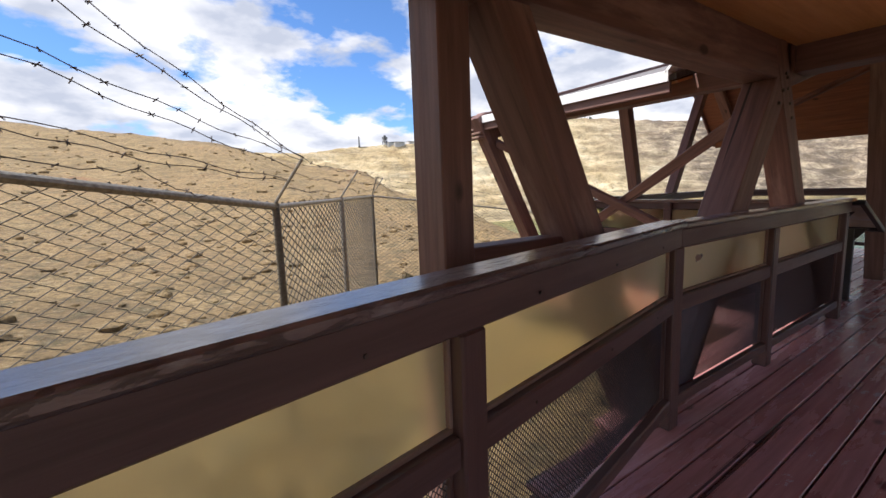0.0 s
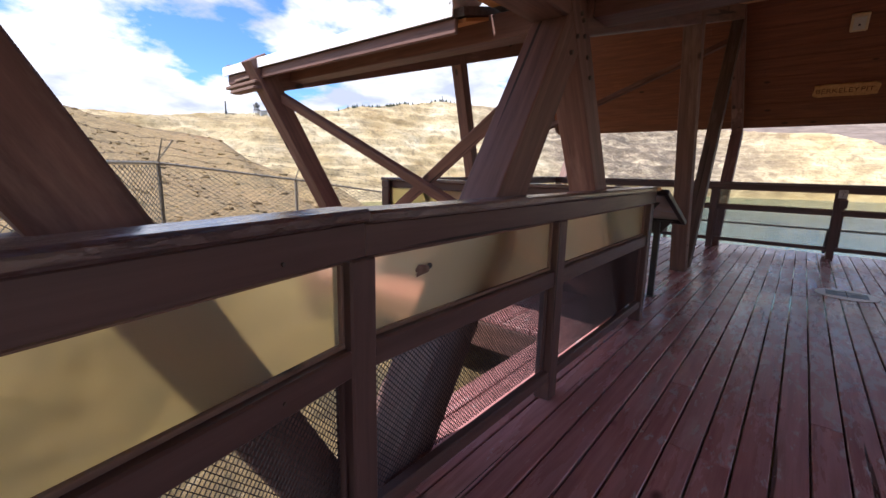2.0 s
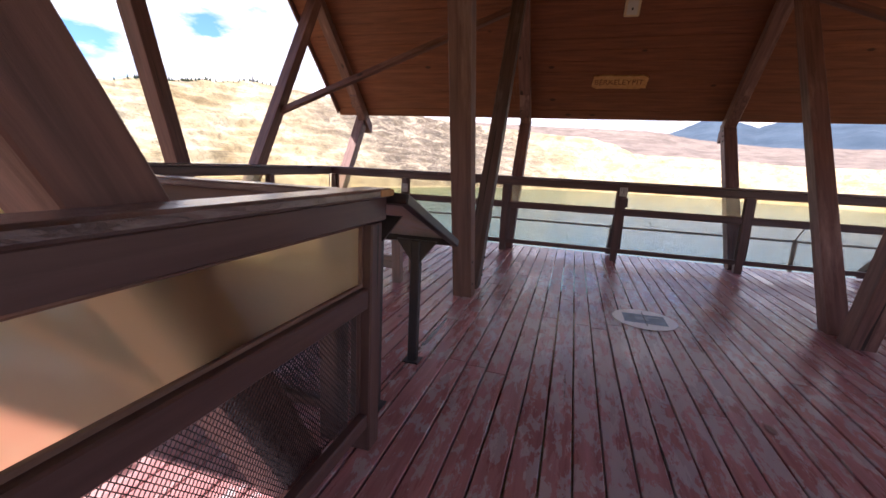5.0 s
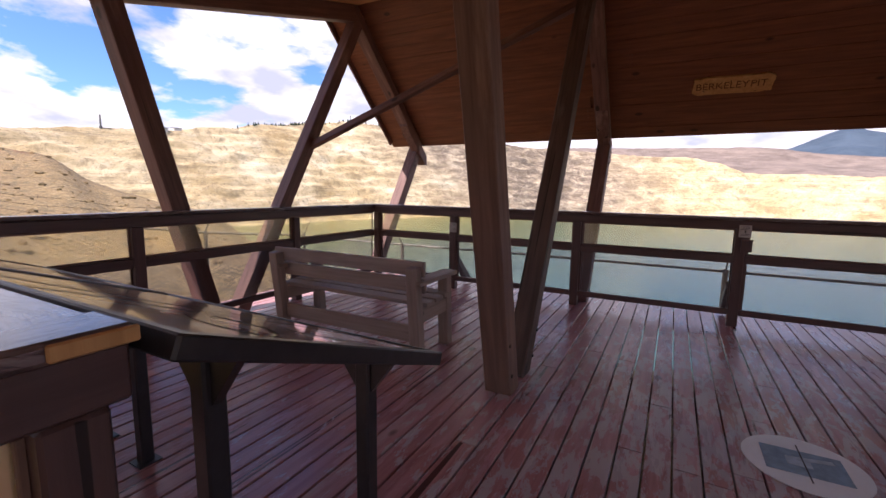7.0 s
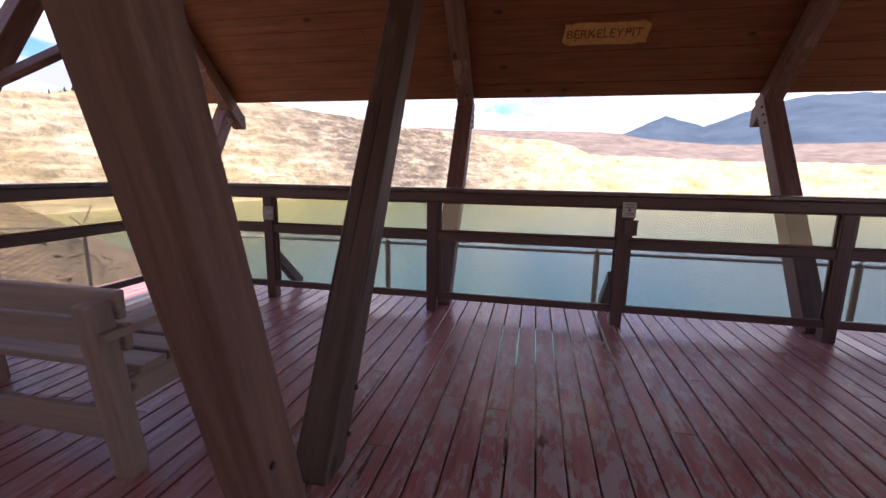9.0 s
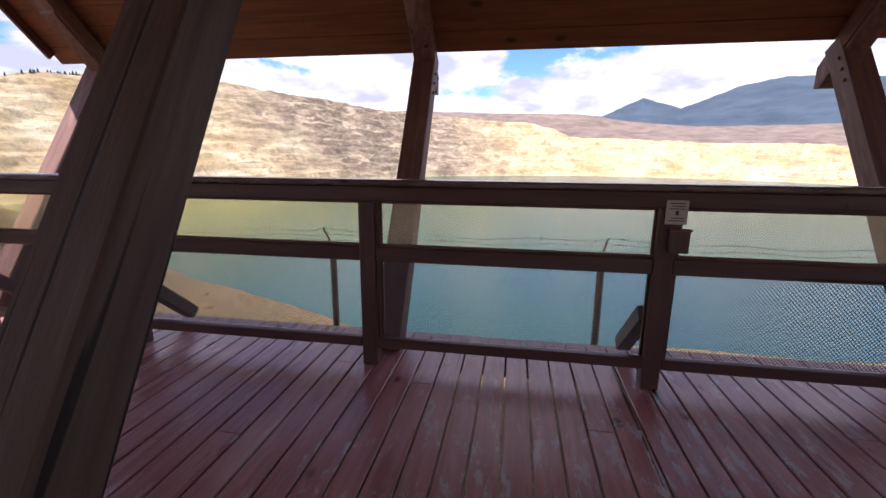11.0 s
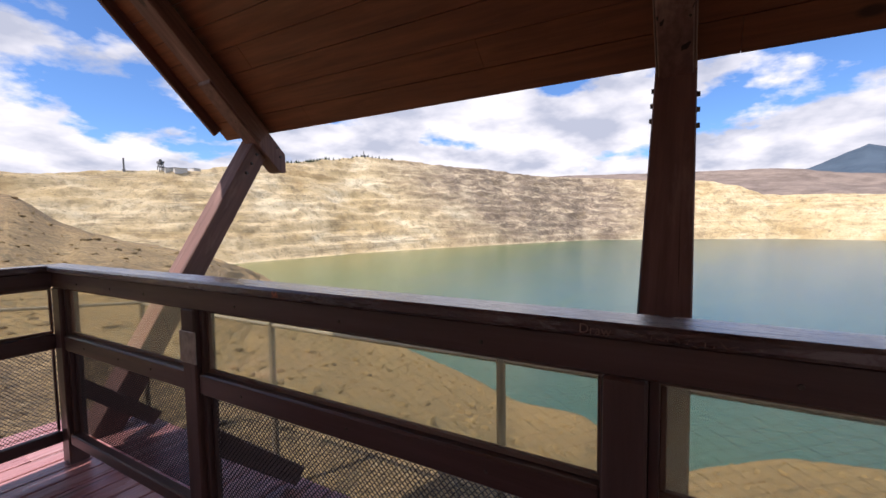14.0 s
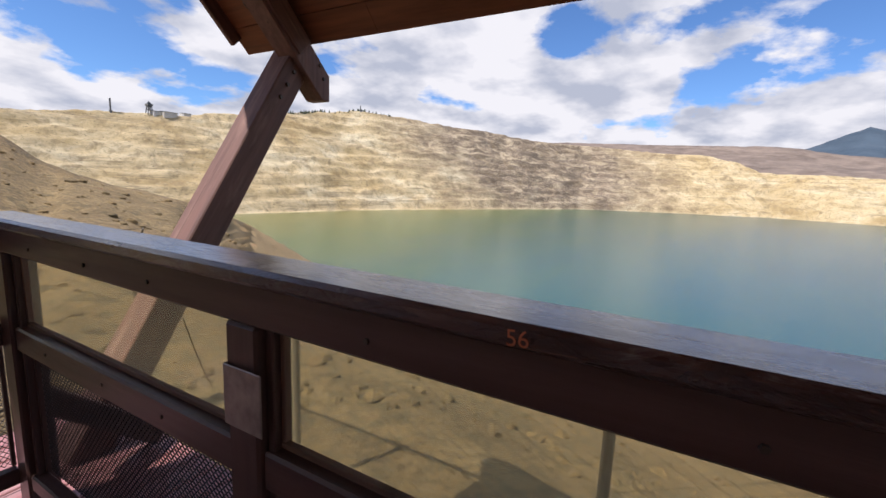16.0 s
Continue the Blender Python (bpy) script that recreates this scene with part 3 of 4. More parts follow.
def pine_clumps():
    """Far pines along the rim, a loose row of ragged cones."""
    rnd = random.Random(5)
    bm = bmesh.new()
    for i in range(95):
        a = rnd.choice([rnd.uniform(43, 54), rnd.uniform(44, 50), rnd.uniform(36, 43)])
        p = on_rim(a, -0.6)
        h = rnd.uniform(2.0, 5.5)
        for k in range(3):
            r = bmesh.ops.create_cone(bm, cap_ends=True, segments=6, radius1=h * (0.30 - 0.07 * k), radius2=0.05, depth=h * 0.5)
            for v in r["verts"]:
                v.co = v.co * rnd.uniform(0.85, 1.15) + p + Vector((0, 0, h * (0.25 + 0.25 * k)))
    return bm


tagged(part("far_pines", pine_clumps(), LEAF), "scattered dark pines along the pit rim", "trees", kind="stuff")


def headframe(a):
    p = on_rim(a)
    t = thing("mine_headframe", p, "dark steel mine headframe on the skyline", "headframe")
    h = 9.5
    for sx in (-1, 1):
        for sy in (-1, 1):
            beam("leg", p + Vector((sx * 2.7, sy * 2.7, -2)), p + Vector((sx * 1.2, sy * 1.2, h)), 0.7, 0.7, STEEL_FAR, t, bevel=0)
    for k in (0.35, 0.62):
        w = 3.0 - 1.5 * k
        part("platform", box_bm(p + Vector((-w, -w, h * k)), p + Vector((w, w, h * k + 0.9))), STEEL_FAR, t)
    part("cabin", box_bm(p + Vector((-2.7, -2.7, h * 0.78)), p + Vector((2.7, 2.7, h * 0.78 + 2.2))), STEEL_FAR, t)
    bm = bmesh.new()
    bmesh.ops.create_cone(bm, cap_ends=True, segments=14, radius1=1.6, radius2=1.6, depth=0.8, matrix=Matrix.Translation(p + Vector((0, 0, h + 1))) @ Matrix.Rotation(radians(90), 4, "X"))
    part("sheave", bm, STEEL_FAR, t)


headframe(62.9)
p = on_rim(66.2)
ch = thing("far_chimney", p, "tall thin dark chimney on the skyline", "chimney")
pipe("stack", p + Vector((0, 0, -2)), p + Vector((0, 0, 13)), 0.8, STEEL_FAR, ch)
pipe("foot", p + Vector((0, 0, -2)), p + Vector((0, 0, 1.5)), 1.4, STEEL_FAR, ch)
p = on_rim(40.2)
ch = thing("far_mast", p, "small mast on the hill crest", "mast")
pipe("pole", p + Vector((0, 0, -2)), p + Vector((0, 0, 9)), 0.7, STEEL_FAR, ch)
part("hut", box_bm(p + Vector((-2.5, -2.5, -2)), p + Vector((2.5, 2.5, 2.5))), STEEL_FAR, ch)
for a, w in ((62.3, 9), (61.3, 14), (59.6, 8)):
    p = on_rim(a)
    sh = thing("far_shed", p, "pale low mine shed on the rim", "shed", "sheds on the rim")
    part("wall", box_bm(p + Vector((-w / 2, -w / 2, -4)), p + Vector((w / 2, w / 2, 2.2))), SHED, sh)
    bm = bmesh.new()
    slab(bm, [p + Vector((-w * 0.55, -w * 0.55, 2.2)), p + Vector((w * 0.55, -w * 0.55, 2.2)), p + Vector((w * 0.55, w * 0.55, 3.0)), p + Vector((-w * 0.55, w * 0.55, 3.0))], 0.4)
    part("roof", bm, STEEL_FAR, sh)


def rocks():
    """Loose stones on the dirt round the platform."""
    rnd = random.Random(11)
    V, F = [], []
    bm0 = bmesh.new()
    bmesh.ops.create_icosphere(bm0, subdivisions=1, radius=1)
    base = [v.co.copy() for v in bm0.verts]
    fac = [[v.index for v in f.verts] for f in bm0.faces]
    bm0.free()
    for i in range(4200):
        a = rnd.uniform(-60, 178)
        r = 7 + 55 * rnd.random() ** 1.5
        x, y = CX + r * math.cos(radians(a)), CY + r * math.sin(radians(a))
        if y < 3.2 and x < 11.6:
            continue
        hit, loc, nor, idx = ground.ray_cast(Vector((x, y, 60)), Vector((0, 0, -1)))
        if not hit:
            continue
        s = rnd.choice((0.6, 0.8, 1.0, 1.6)) * rnd.uniform(0.03, 0.09) * (1 + r / 40)
        sc = (s * rnd.uniform(0.8, 1.5), s * rnd.uniform(0.7, 1.2), s * rnd.uniform(0.4, 0.8))
        o = len(V)
        for v in base:
            j = 1 + rnd.uniform(-0.25, 0.25)
            V.append((loc.x + v.x * sc[0] * j, loc.y + v.y * sc[1] * j, loc.z + s * 0.1 + v.z * sc[2] * j))
        F += [[o + k for k in f] for f in fac]
    me = bpy.data.meshes.new("loose_stones")
    me.from_pydata(V, [], F)
    me.materials.append(GROUND)
    return me


tagged(part("loose_stones", rocks(), GROUND), "scattered loose stones on dry dirt", "stones", kind="stuff")


# ---------------------------------------------------------------- roof
EAVE_X, EAVE_Z = 12.25, 2.05
PLANE = EAVE_X + EAVE_Z
Y_MAX, Y_MIN = 5.95, -4.35
RIDGE_X = 10.52


def soffit_z(x):
    return 2.13 + 0.27 * (x - 4.67)


def plank_slope(name, top, bottom, ya, yb, n, material, thick, gap=0.004):
    """Boards along y laid from top (x, z) to bottom (x, z), with open joints, in one mesh."""
    rnd = random.Random(3)
    bm = bmesh.new()
    a, b = Vector((top[0], 0, top[1])), Vector((bottom[0], 0, bottom[1]))
    L = (b - a).length
    d = (b - a) / L
    nrm = Vector((-d.z, 0, d.x))
    if nrm.z < 0:
        nrm = -nrm
    for i in range(n):
        s0, s1 = L * i / n + gap, L * (i + 1) / n
        y0 = ya
        while y0 < yb - 0.01:
            y1 = min(yb, y0 + rnd.uniform(2.4, 4.2))
            lift = rnd.uniform(0, 0.003)
            pts = [a + d * s0, a + d * s1]
            q = [Vector((pts[0].x, y0 + 0.001, pts[0].z)), Vector((pts[1].x, y0 + 0.001, pts[1].z)), Vector((pts[1].x, y1 - 0.001, pts[1].z)), Vector((pts[0].x, y1 - 0.001, pts[0].z))]
            q = [p + nrm * lift for p in q]
            vs = [bm.verts.new(p) for p in q]
            us = [bm.verts.new(p + nrm * thick) for p in q]
            bm.faces.new(vs)
            bm.faces.new(us[::-1])
            for k in range(4):
                l = (k + 1) % 4
                bm.faces.new((vs[k], us[k], us[l], vs[l]))
            y0 = y1
    bmesh.ops.recalc_face_normals(bm, faces=bm.faces)
    return part(name, bm, material)


tagged(plank_slope("ceiling_steep_boards", (RIDGE_X, PLANE - RIDGE_X), (EAVE_X, EAVE_Z), Y_MIN, Y_MAX, 14, SKIRT, 0.025),
       "reddish-brown knotty board lining under the steep roof", "ceiling", kind="structure")
bm = bmesh.new()
slab(bm, [(RIDGE_X - 0.02, Y_MIN, PLANE - RIDGE_X + 0.06), (EAVE_X + 0.03, Y_MIN, EAVE_Z + 0.03), (EAVE_X + 0.03, Y_MAX, EAVE_Z + 0.03), (RIDGE_X - 0.02, Y_MAX, PLANE - RIDGE_X + 0.06)], 0.08)
tagged(part("roof_steep_slope", bm, ROOFING), "grey roof covering over the steep slope", "roof", kind="structure")
for x0, ya, yb in ((4.52, 2.97, Y_MAX), (4.96, Y_MIN, 2.97)):
    tagged(plank_slope("ceiling_low_boards", (x0, soffit_z(x0)), (RIDGE_X, soffit_z(RIDGE_X)), ya, yb, 5, PLY, 0.02),
           "orange-brown board soffit under the low roof", "ceiling", kind="structure")
    bm = bmesh.new()
    slab(bm, [(x0 - 0.02, ya, soffit_z(x0) + 0.03), (RIDGE_X + 0.1, ya, soffit_z(RIDGE_X + 0.1) + 0.03), (RIDGE_X + 0.1, yb, soffit_z(RIDGE_X + 0.1) + 0.03), (x0 - 0.02, yb, soffit_z(x0) + 0.03)], 0.05)
    tagged(part("roof_low_slope", bm, ROOFING), "grey roof covering over the low slope", "roof", kind="structure")
# verge boards on the open side of the low roof and its lower edge
for y in (Y_MAX + 0.02,):
    tagged(beam("trim_verge", (4.46, y, soffit_z(4.46) + 0.05), (RIDGE_X, y, soffit_z(RIDGE_X) + 0.05), 0.17, 0.03, TIMBER), "brown verge board along the roof edge", "trim", kind="structure")
tagged(beam("trim_verge_steep", (RIDGE_X - 0.02, Y_MAX - 0.02, PLANE - RIDGE_X - 0.03), (EAVE_X - 0.10, Y_MAX - 0.02, EAVE_Z + 0.05), 0.09, 0.036, TIMBER), "brown verge board on the steep roof edge", "trim", kind="structure")
tagged(beam("trim_fascia", (4.47, 3.0, 2.06), (4.47, 5.98, 2.06), 0.03, 0.09, TIMBER, None, "", (0, 0, 1)), "weathered fascia board", "trim", kind="structure")
bm = box_bm((4.42, 3.0, 2.165), (4.66, 6.02, 2.185), 0.004)
box_bm((4.42, 3.0, 2.10), (4.432, 6.02, 2.167), 0, bm)
tagged(part("trim_flashing", bm, FLASH), "pale bent metal roof flashing", "flashing", kind="structure")
bm = bmesh.new()
slab(bm, [(4.42, 3.02, 2.168), (4.66, 3.02, 2.168), (4.66, 2.80, 2.38), (4.42, 2.80, 2.38)], 0.02)
tagged(part("trim_flashing_kink", bm, FLASH), "pale bent metal roof flashing", "flashing", kind="structure")
# splintered ends of roof boards at the low corner
rnd = random.Random(8)
for i in range(4):
    z = 1.93 + 0.055 * i
    tagged(beam("broken_board", (4.44 + 0.02 * i, 5.35, z), (4.44 + 0.02 * i, 5.86 + rnd.uniform(-0.08, 0.1), z - 0.01), 0.10, 0.03, TIMBER_GREY, None, "", (0, 0, 1)),
           "weathered splintered board end under the roof corner", "board", "broken boards at the roof corner")

# entry roof
tagged(part("ceiling_entry", box_bm((-4.2, -1.0, 2.21), (4.715, 2.92, 2.235)), PLY), "orange plywood soffit over the entry walkway", "ceiling", kind="structure")
tagged(part("roof_entry", box_bm((-4.3, -1.05, 2.24), (4.95, 2.96, 2.36)), ROOFING), "grey roof over the entry walkway", "roof", kind="structure")


# ---------------------------------------------------------------- timber frame
def bolts(parent, at, n, step, normal, r=0.014):
    for i in range(n):
        bm = bmesh.new()
        bmesh.ops.create_cone(bm, cap_ends=True, segments=8, radius1=r, radius2=r * 0.8, depth=0.02)
        p = Vector(at) + Vector(step) * i
        part("bolt", bm, BOLT, parent, "", along(p, p + Vector(normal), (0.3, 0.2, 1)))


W = 0.175
TRUSSES = [5.40, 2.345, -0.71, -3.76]
VL_FOOT, VL_TOP = (8.29, 0.0), (7.56, 2.72)
VR_FOOT, VR_TOP = (8.565, 0.0), (10.62, 3.62)


def tail_bm(y):
    """The end of a steep rafter, cut plumb at its tip and level below."""
    out = [(11.72, 2.54), (11.72, 2.32), (12.31, 1.73), (12.375, 1.73), (12.375, 1.885)]
    bm = bmesh.new()
    a, b = ([bm.verts.new((x, y + e, z)) for x, z in out] for e in (-0.0725, 0.0725))
    bm.faces.new(a)
    bm.faces.new(b[::-1])
    for i in range(5):
        k = (i + 1) % 5
        bm.faces.new((a[i], b[i], b[k], a[k]))
    bmesh.ops.recalc_face_normals(bm, faces=bm.faces)
    bmesh.ops.bevel(bm, geom=list(bm.edges), offset=0.005, segments=1, affect="EDGES")
    return bm


for i, y in enumerate(TRUSSES):
    ob = beam("sloping_top_chord", (4.55, y, soffit_z(4.55) - 0.10), (10.50, y, soffit_z(10.5) - 0.10), 0.20, 0.16, TIMBER)
    tagged(ob, "brown timber chord carrying the low roof", "beam", "top chords of the timber frames")
    ob = beam("steep_rafter", (10.45, y, 3.67), (12.17, y, 2.00), 0.13, 0.17, TIMBER)
    tagged(ob, "brown timber rafter under the steep roof", "rafter", "steep rafters")
    tail = tagged(part("rafter_tail", tail_bm(y), TIMBER), "brown rafter tail with plumb and level cuts past the eave post", "bracket", "rafter tails past the eave")
    bolts(tail, (12.32, y - 0.0725, 1.86), 2, (-0.03, 0, 0.075), (0, -1, 0))
    # leaning eave post outside the far guard rail
    ye = 5.46 if y > 5 else y
    ob = beam("eave_post", (10.96, ye, -0.02), (12.23, ye, 2.02), 0.16, W, TIMBER)
    tagged(ob, "outward-leaning brown timber eave post", "post", "leaning eave posts")
    for sd in (-1, 1):
        bolts(ob, (12.02, ye + sd * (W / 2 + 0.004), 1.72 + 0.02 * sd), 3, (0.05, 0, 0.08), (0, sd, 0))
    # V of two legs
    if y > -3:
        a = beam("raking_post", (VL_FOOT[0] + 0.01, y, -0.03), (VL_TOP[0], y, VL_TOP[1] + 0.1), 0.16, W, TIMBER_GREY if y == 2.345 else TIMBER)
        tagged(a, "thick brown timber leg with a long drying crack", "post", "V legs of the timber frames")
        bolts(a, (8.22, y - W / 2, 0.13), 2, (-0.06, 0, 0.22), (0, -1, 0))
        b = beam("raking_post", (VR_FOOT[0], y, -0.03), (VR_TOP[0], y, VR_TOP[1]), 0.15, 0.155, TIMBER_SPLIT if y == 2.345 else TIMBER)
        tagged(b, "leaning timber leg, worn and cracked near its foot", "post", "V legs of the timber frames")
        bolts(b, (8.71, y - 0.078, 0.10), 2, (0.09, 0, 0.17), (0, -1, 0))

# A frame at the walkway and the legs of its neighbours
for y in (5.40, 2.345, -0.71):
    ob = beam("raking_strut", (5.70, y, -0.03), (4.43, y, 2.20), 0.18, W, TIMBER)
    tagged(ob, "thick reddish-brown timber leg with long cracks", "post", "legs of the A frames")
    if y == 2.345:
        bolts(ob, (4.72, y - W / 2, 1.72), 4, (-0.055, 0, 0.095), (0, -1, 0))
ob = beam("raking_strut", (3.20, 2.36, -0.05), (4.70, 2.36, 2.22), 0.21, 0.20, TIMBER)
tagged(ob, "thick reddish-brown timber leg with split bleached edge", "post", "legs of the A frames")
bolts(ob, (4.46, 2.255, 1.80), 3, (0.06, 0, 0.09), (0, -1, 0))
ob = beam("raking_post", (3.10, 2.40, -0.05), (1.40, 2.40, 3.05), 0.175, 0.22, TIMBER)
tagged(ob, "massive brown timber leg leaning over the guard rail", "post", "V legs of the timber frames")
tagged(beam("upright_post", (1.783, 2.44, -0.9), (1.783, 2.44, 3.0), 0.14, 0.185, TIMBER), "upright brown timber post beside the walkway", "post")
tagged(beam("short_tie", (1.85, 2.44, 1.02), (2.40, 2.44, 1.02), 0.10, 0.12, TIMBER), "short reddish timber tie between post and leg", "beam")
tagged(beam("entry_beam", (-4.1, 2.36, 2.085), (4.66, 2.36, 2.085), 0.25, 0.20, TIMBER), "deep brown beam along the entry roof", "beam")
tagged(beam("entry_beam", (-4.1, -0.71, 2.085), (4.66, -0.71, 2.085), 0.25, 0.20, TIMBER), "deep brown beam along the entry roof", "beam")
tagged(beam("header_beam", (4.83, -4.3, 2.132), (4.83, 2.26, 2.132), 0.205, 0.22, TIMBER, None, "", (1, 0, 0)), "deep brown header beam between the two roofs", "beam")
tagged(beam("header_beam", (4.84, 2.44, 2.11), (4.84, 5.9, 2.11), 0.16, 0.16, TIMBER, None, "", (1, 0, 0)), "brown header beam under the roof edge", "beam")
# cross bracing between frames
tagged(beam("cross_brace", (4.66, 5.30, 1.86), (5.52, 2.44, 0.30), 0.10, 0.055, TIMBER, None, "", (1, 0, 0.5)), "thin brown timber cross brace", "brace", "cross braces")
tagged(beam("cross_brace", (4.74, 2.44, 1.86), (5.58, 5.30, 0.30), 0.10, 0.055, TIMBER, None, "", (1, 0, 0.5)), "thin reddish timber cross brace", "brace", "cross braces")
tagged(beam("cross_brace", (9.58, 5.52, 1.72), (10.45, 2.42, 3.20), 0.10, 0.055, TIMBER, None, "", (1, 0, -0.6)), "thin brown diagonal brace under the steep roof", "brace", "cross braces")
tagged(beam("cross_brace", (10.45, -0.79, 3.20), (9.55, -3.8, 1.70), 0.10, 0.055, TIMBER, None, "", (1, 0, -0.6)), "thin brown diagonal brace under the steep roof", "brace", "cross braces")
# iron hook at the roof corner
hk = [(11.95 + 0.05 * math.cos(a), 5.52, 2.22 + 0.05 * math.sin(a)) for a in np.linspace(0.6, 5.6, 12)]
tagged(part("iron_hook", wire_mesh("iron_hook", [hk + [(12.1, 5.50, 2.10)]], 0.007, BOLT, 6), BOLT), "small rusty iron hook under the roof corner", "hook")


# ---------------------------------------------------------------- guard rails
MESHES = {}


def expanded_metal(w, h):
    """Flattened diamond mesh in the local xz plane."""
    key = (round(w, 2), round(h, 2))
    if key not in MESHES:
        px, pz = 0.0190, 0.0205
        nx, nz = int(key[0] / (px / 2)), int(key[1] / (pz / 2))
        paths = []
        for k in range(0, nz):
            z0 = (k + 0.5) * pz / 2 * 1.0
            if k % 1 == 0:
                paths.append([(i * px / 2, 0.002 * ((i + k) % 2), z0 + (pz / 4 if (i + k) % 2 else -pz / 4)) for i in range(nx + 1)])
        MESHES[key] = wire_mesh("expanded_metal", paths, 0.0023, MESHMETAL)
    return MESHES[key]


def pane_mesh(w, h, material):
    key = ("pane", round(w, 3), round(h, 3), material.name)
    if key not in MESHES:
        MESHES[key] = link_mesh("pane", box_bm((0, -0.003, 0), (w, 0.003, h), 0.0), material)
    return MESHES[key]


Z_CAP, Z_TOP, Z_P1, Z_P0, Z_M0, Z_B1, Z_B0 = 1.088, 1.054, 0.970, 0.715, 0.632, 0.172, 0.112


def guard_rail(label, a, b, posts, pane, inward, cap_over=0.06, rise=0.0, last_post=True, jamb=0.0):
    """A run of guard rail from a to b (plan points); posts: distances along it; inward: which side the walkway lies on (+1: left of a to b)."""
    A, B = Vector((*a, 0)), Vector((*b, 0))
    zc, zt = Z_CAP + rise, Z_TOP + rise
    L = (B - A).length
    u = (B - A) / L
    v = Vector((-u.y, u.x, 0)) * inward
    t = thing("guard_rail", A, label, "guard rail", "guard rails of the platform")

    def P(s, o, z):
        return A + u * s + v * o + Vector((0, 0, z))
    beam("cap", P(-cap_over, 0.016, (zc + zt) / 2), P(L + cap_over, 0.016, (zc + zt) / 2), zc - zt, 0.122, CAP, t, "worn glossy dark cap board", v, 0.008)
    beam("top_rail", P(-0.03 if last_post and cap_over else 0.0, 0.036, (zt + Z_P1) / 2), P(L + (0.03 if cap_over else 0.0), 0.036, (zt + Z_P1) / 2), zt - Z_P1 - 0.002, 0.036, RAIL, t, "", v)
    for s in posts:
        if s < L - 0.01 or last_post:
            beam("post", P(s, 0.005, 0), P(s, 0.005, Z_P1 - 0.002), 0.09, 0.09, RAIL, t, "", v)
            beam("post_head", P(s, -0.02, Z_P1), P(s, -0.02, zt - 0.002), 0.09, 0.05, RAIL, t, "", v)
    rot = Matrix((u, Vector((0, 0, 1)).cross(u), Vector((0, 0, 1)))).transposed().to_4x4()
    for s0, s1 in zip(posts[:-1], posts[1:]):
        c0, c1 = s0 + 0.045, s1 - 0.045
        beam("mid_rail", P(c0, 0.02, (Z_P0 + Z_M0) / 2), P(c1, 0.02, (Z_P0 + Z_M0) / 2), Z_P0 - Z_M0, 0.04, RAIL, t, "", v)
        beam("bottom_rail", P(c0, 0.02, (Z_B1 + Z_B0) / 2), P(c1, 0.02, (Z_B1 + Z_B0) / 2), Z_B1 - Z_B0, 0.045, RAIL, t, "", v)
        for z in (Z_P1 - 0.008, Z_P0 + 0.007):
            beam("glazing_bead", P(c0, 0.005, z), P(c1, 0.005, z), 0.014, 0.016, TIMBER_GREY, t, "weathered glazing bead", v, 0.002)
        for s in (c1 - jamb / 2,) if jamb else ():
            beam("jamb", P(s, 0.014, Z_B1), P(s, 0.014, Z_P1 - 0.001), jamb, 0.03, RAIL, t, "", v, 0.003)
        for s in (c0 + 0.006, c1 - jamb - 0.006):
            beam("glazing_bead", P(s, 0.005, Z_P0 + 0.015), P(s, 0.005, Z_P1 - 0.016), 0.012, 0.016, TIMBER_GREY, t, "weathered glazing bead", v, 0.002)
            beam("mesh_frame", P(s, 0.0, Z_B1), P(s, 0.0, Z_M0), 0.012, 0.016, RAIL, t, "", v, 0.002)
        w = c1 - c0
        pn = part("pane", pane_mesh(w, Z_P1 - Z_P0, pane), pane, t, "scratched dusty acrylic pane", Matrix.Translation(P(c0, -0.006, Z_P0)) @ rot)
        pn.visible_shadow = False
        part("mesh_panel", expanded_metal(w, Z_M0 - Z_B1), MESHMETAL, t, "expanded metal mesh", Matrix.Translation(P(c0, -0.008, Z_B1)) @ rot)
        for s in (s0 + 0.3, (s0 + s1) / 2, s1 - 0.3):
            for z in (0.675, 1.005):
                bm = bmesh.new()
                bmesh.ops.create_cone(bm, cap_ends=True, segments=6, radius1=0.006, radius2=0.005, depth=0.006)
                p = P(s + 0.02 * math.sin(9 * s + z), 0.041 if z < 0.9 else 0.055, z)
                part("screw", bm, BOLT, t, "", along(p, p + v))
    return t


NEAR_Y, FAR_X, LEFT_Y, RET_X = 2.212, 10.765, 5.27, 6.0
near_rail = guard_rail("dark brown timber guard rail with frosted panes along the walkway", (3.02, NEAR_Y), (6.04, NEAR_Y),
                       [0.0, 1.29, 2.945], PANE_FROST, -1, 0.0, 0.012)
entry_rail = guard_rail("dark brown timber guard rail with frosted panes bending along the entry", (3.015 - 6.6 * 0.982, NEAR_Y - 6.6 * 0.189), (3.015, NEAR_Y),
                        [0.05, 1.71, 3.35, 4.995, 6.6], PANE_FROST, -1, 0.0, 0.018, False)
return_rail = guard_rail("dark brown timber guard rail beside the information panel", (RET_X - 0.03, NEAR_Y + 0.047), (RET_X - 0.03, LEFT_Y - 0.08), [0.10, 1.50, 2.95], PANE_FROST, -1, 0.0)
left_rail = guard_rail("dark brown timber guard rail behind the bench", (RET_X, LEFT_Y), (FAR_X - 0.06, LEFT_Y), [0.0, 1.59, 3.26, 4.765], PANE_CLEAR, -1, last_post=False)
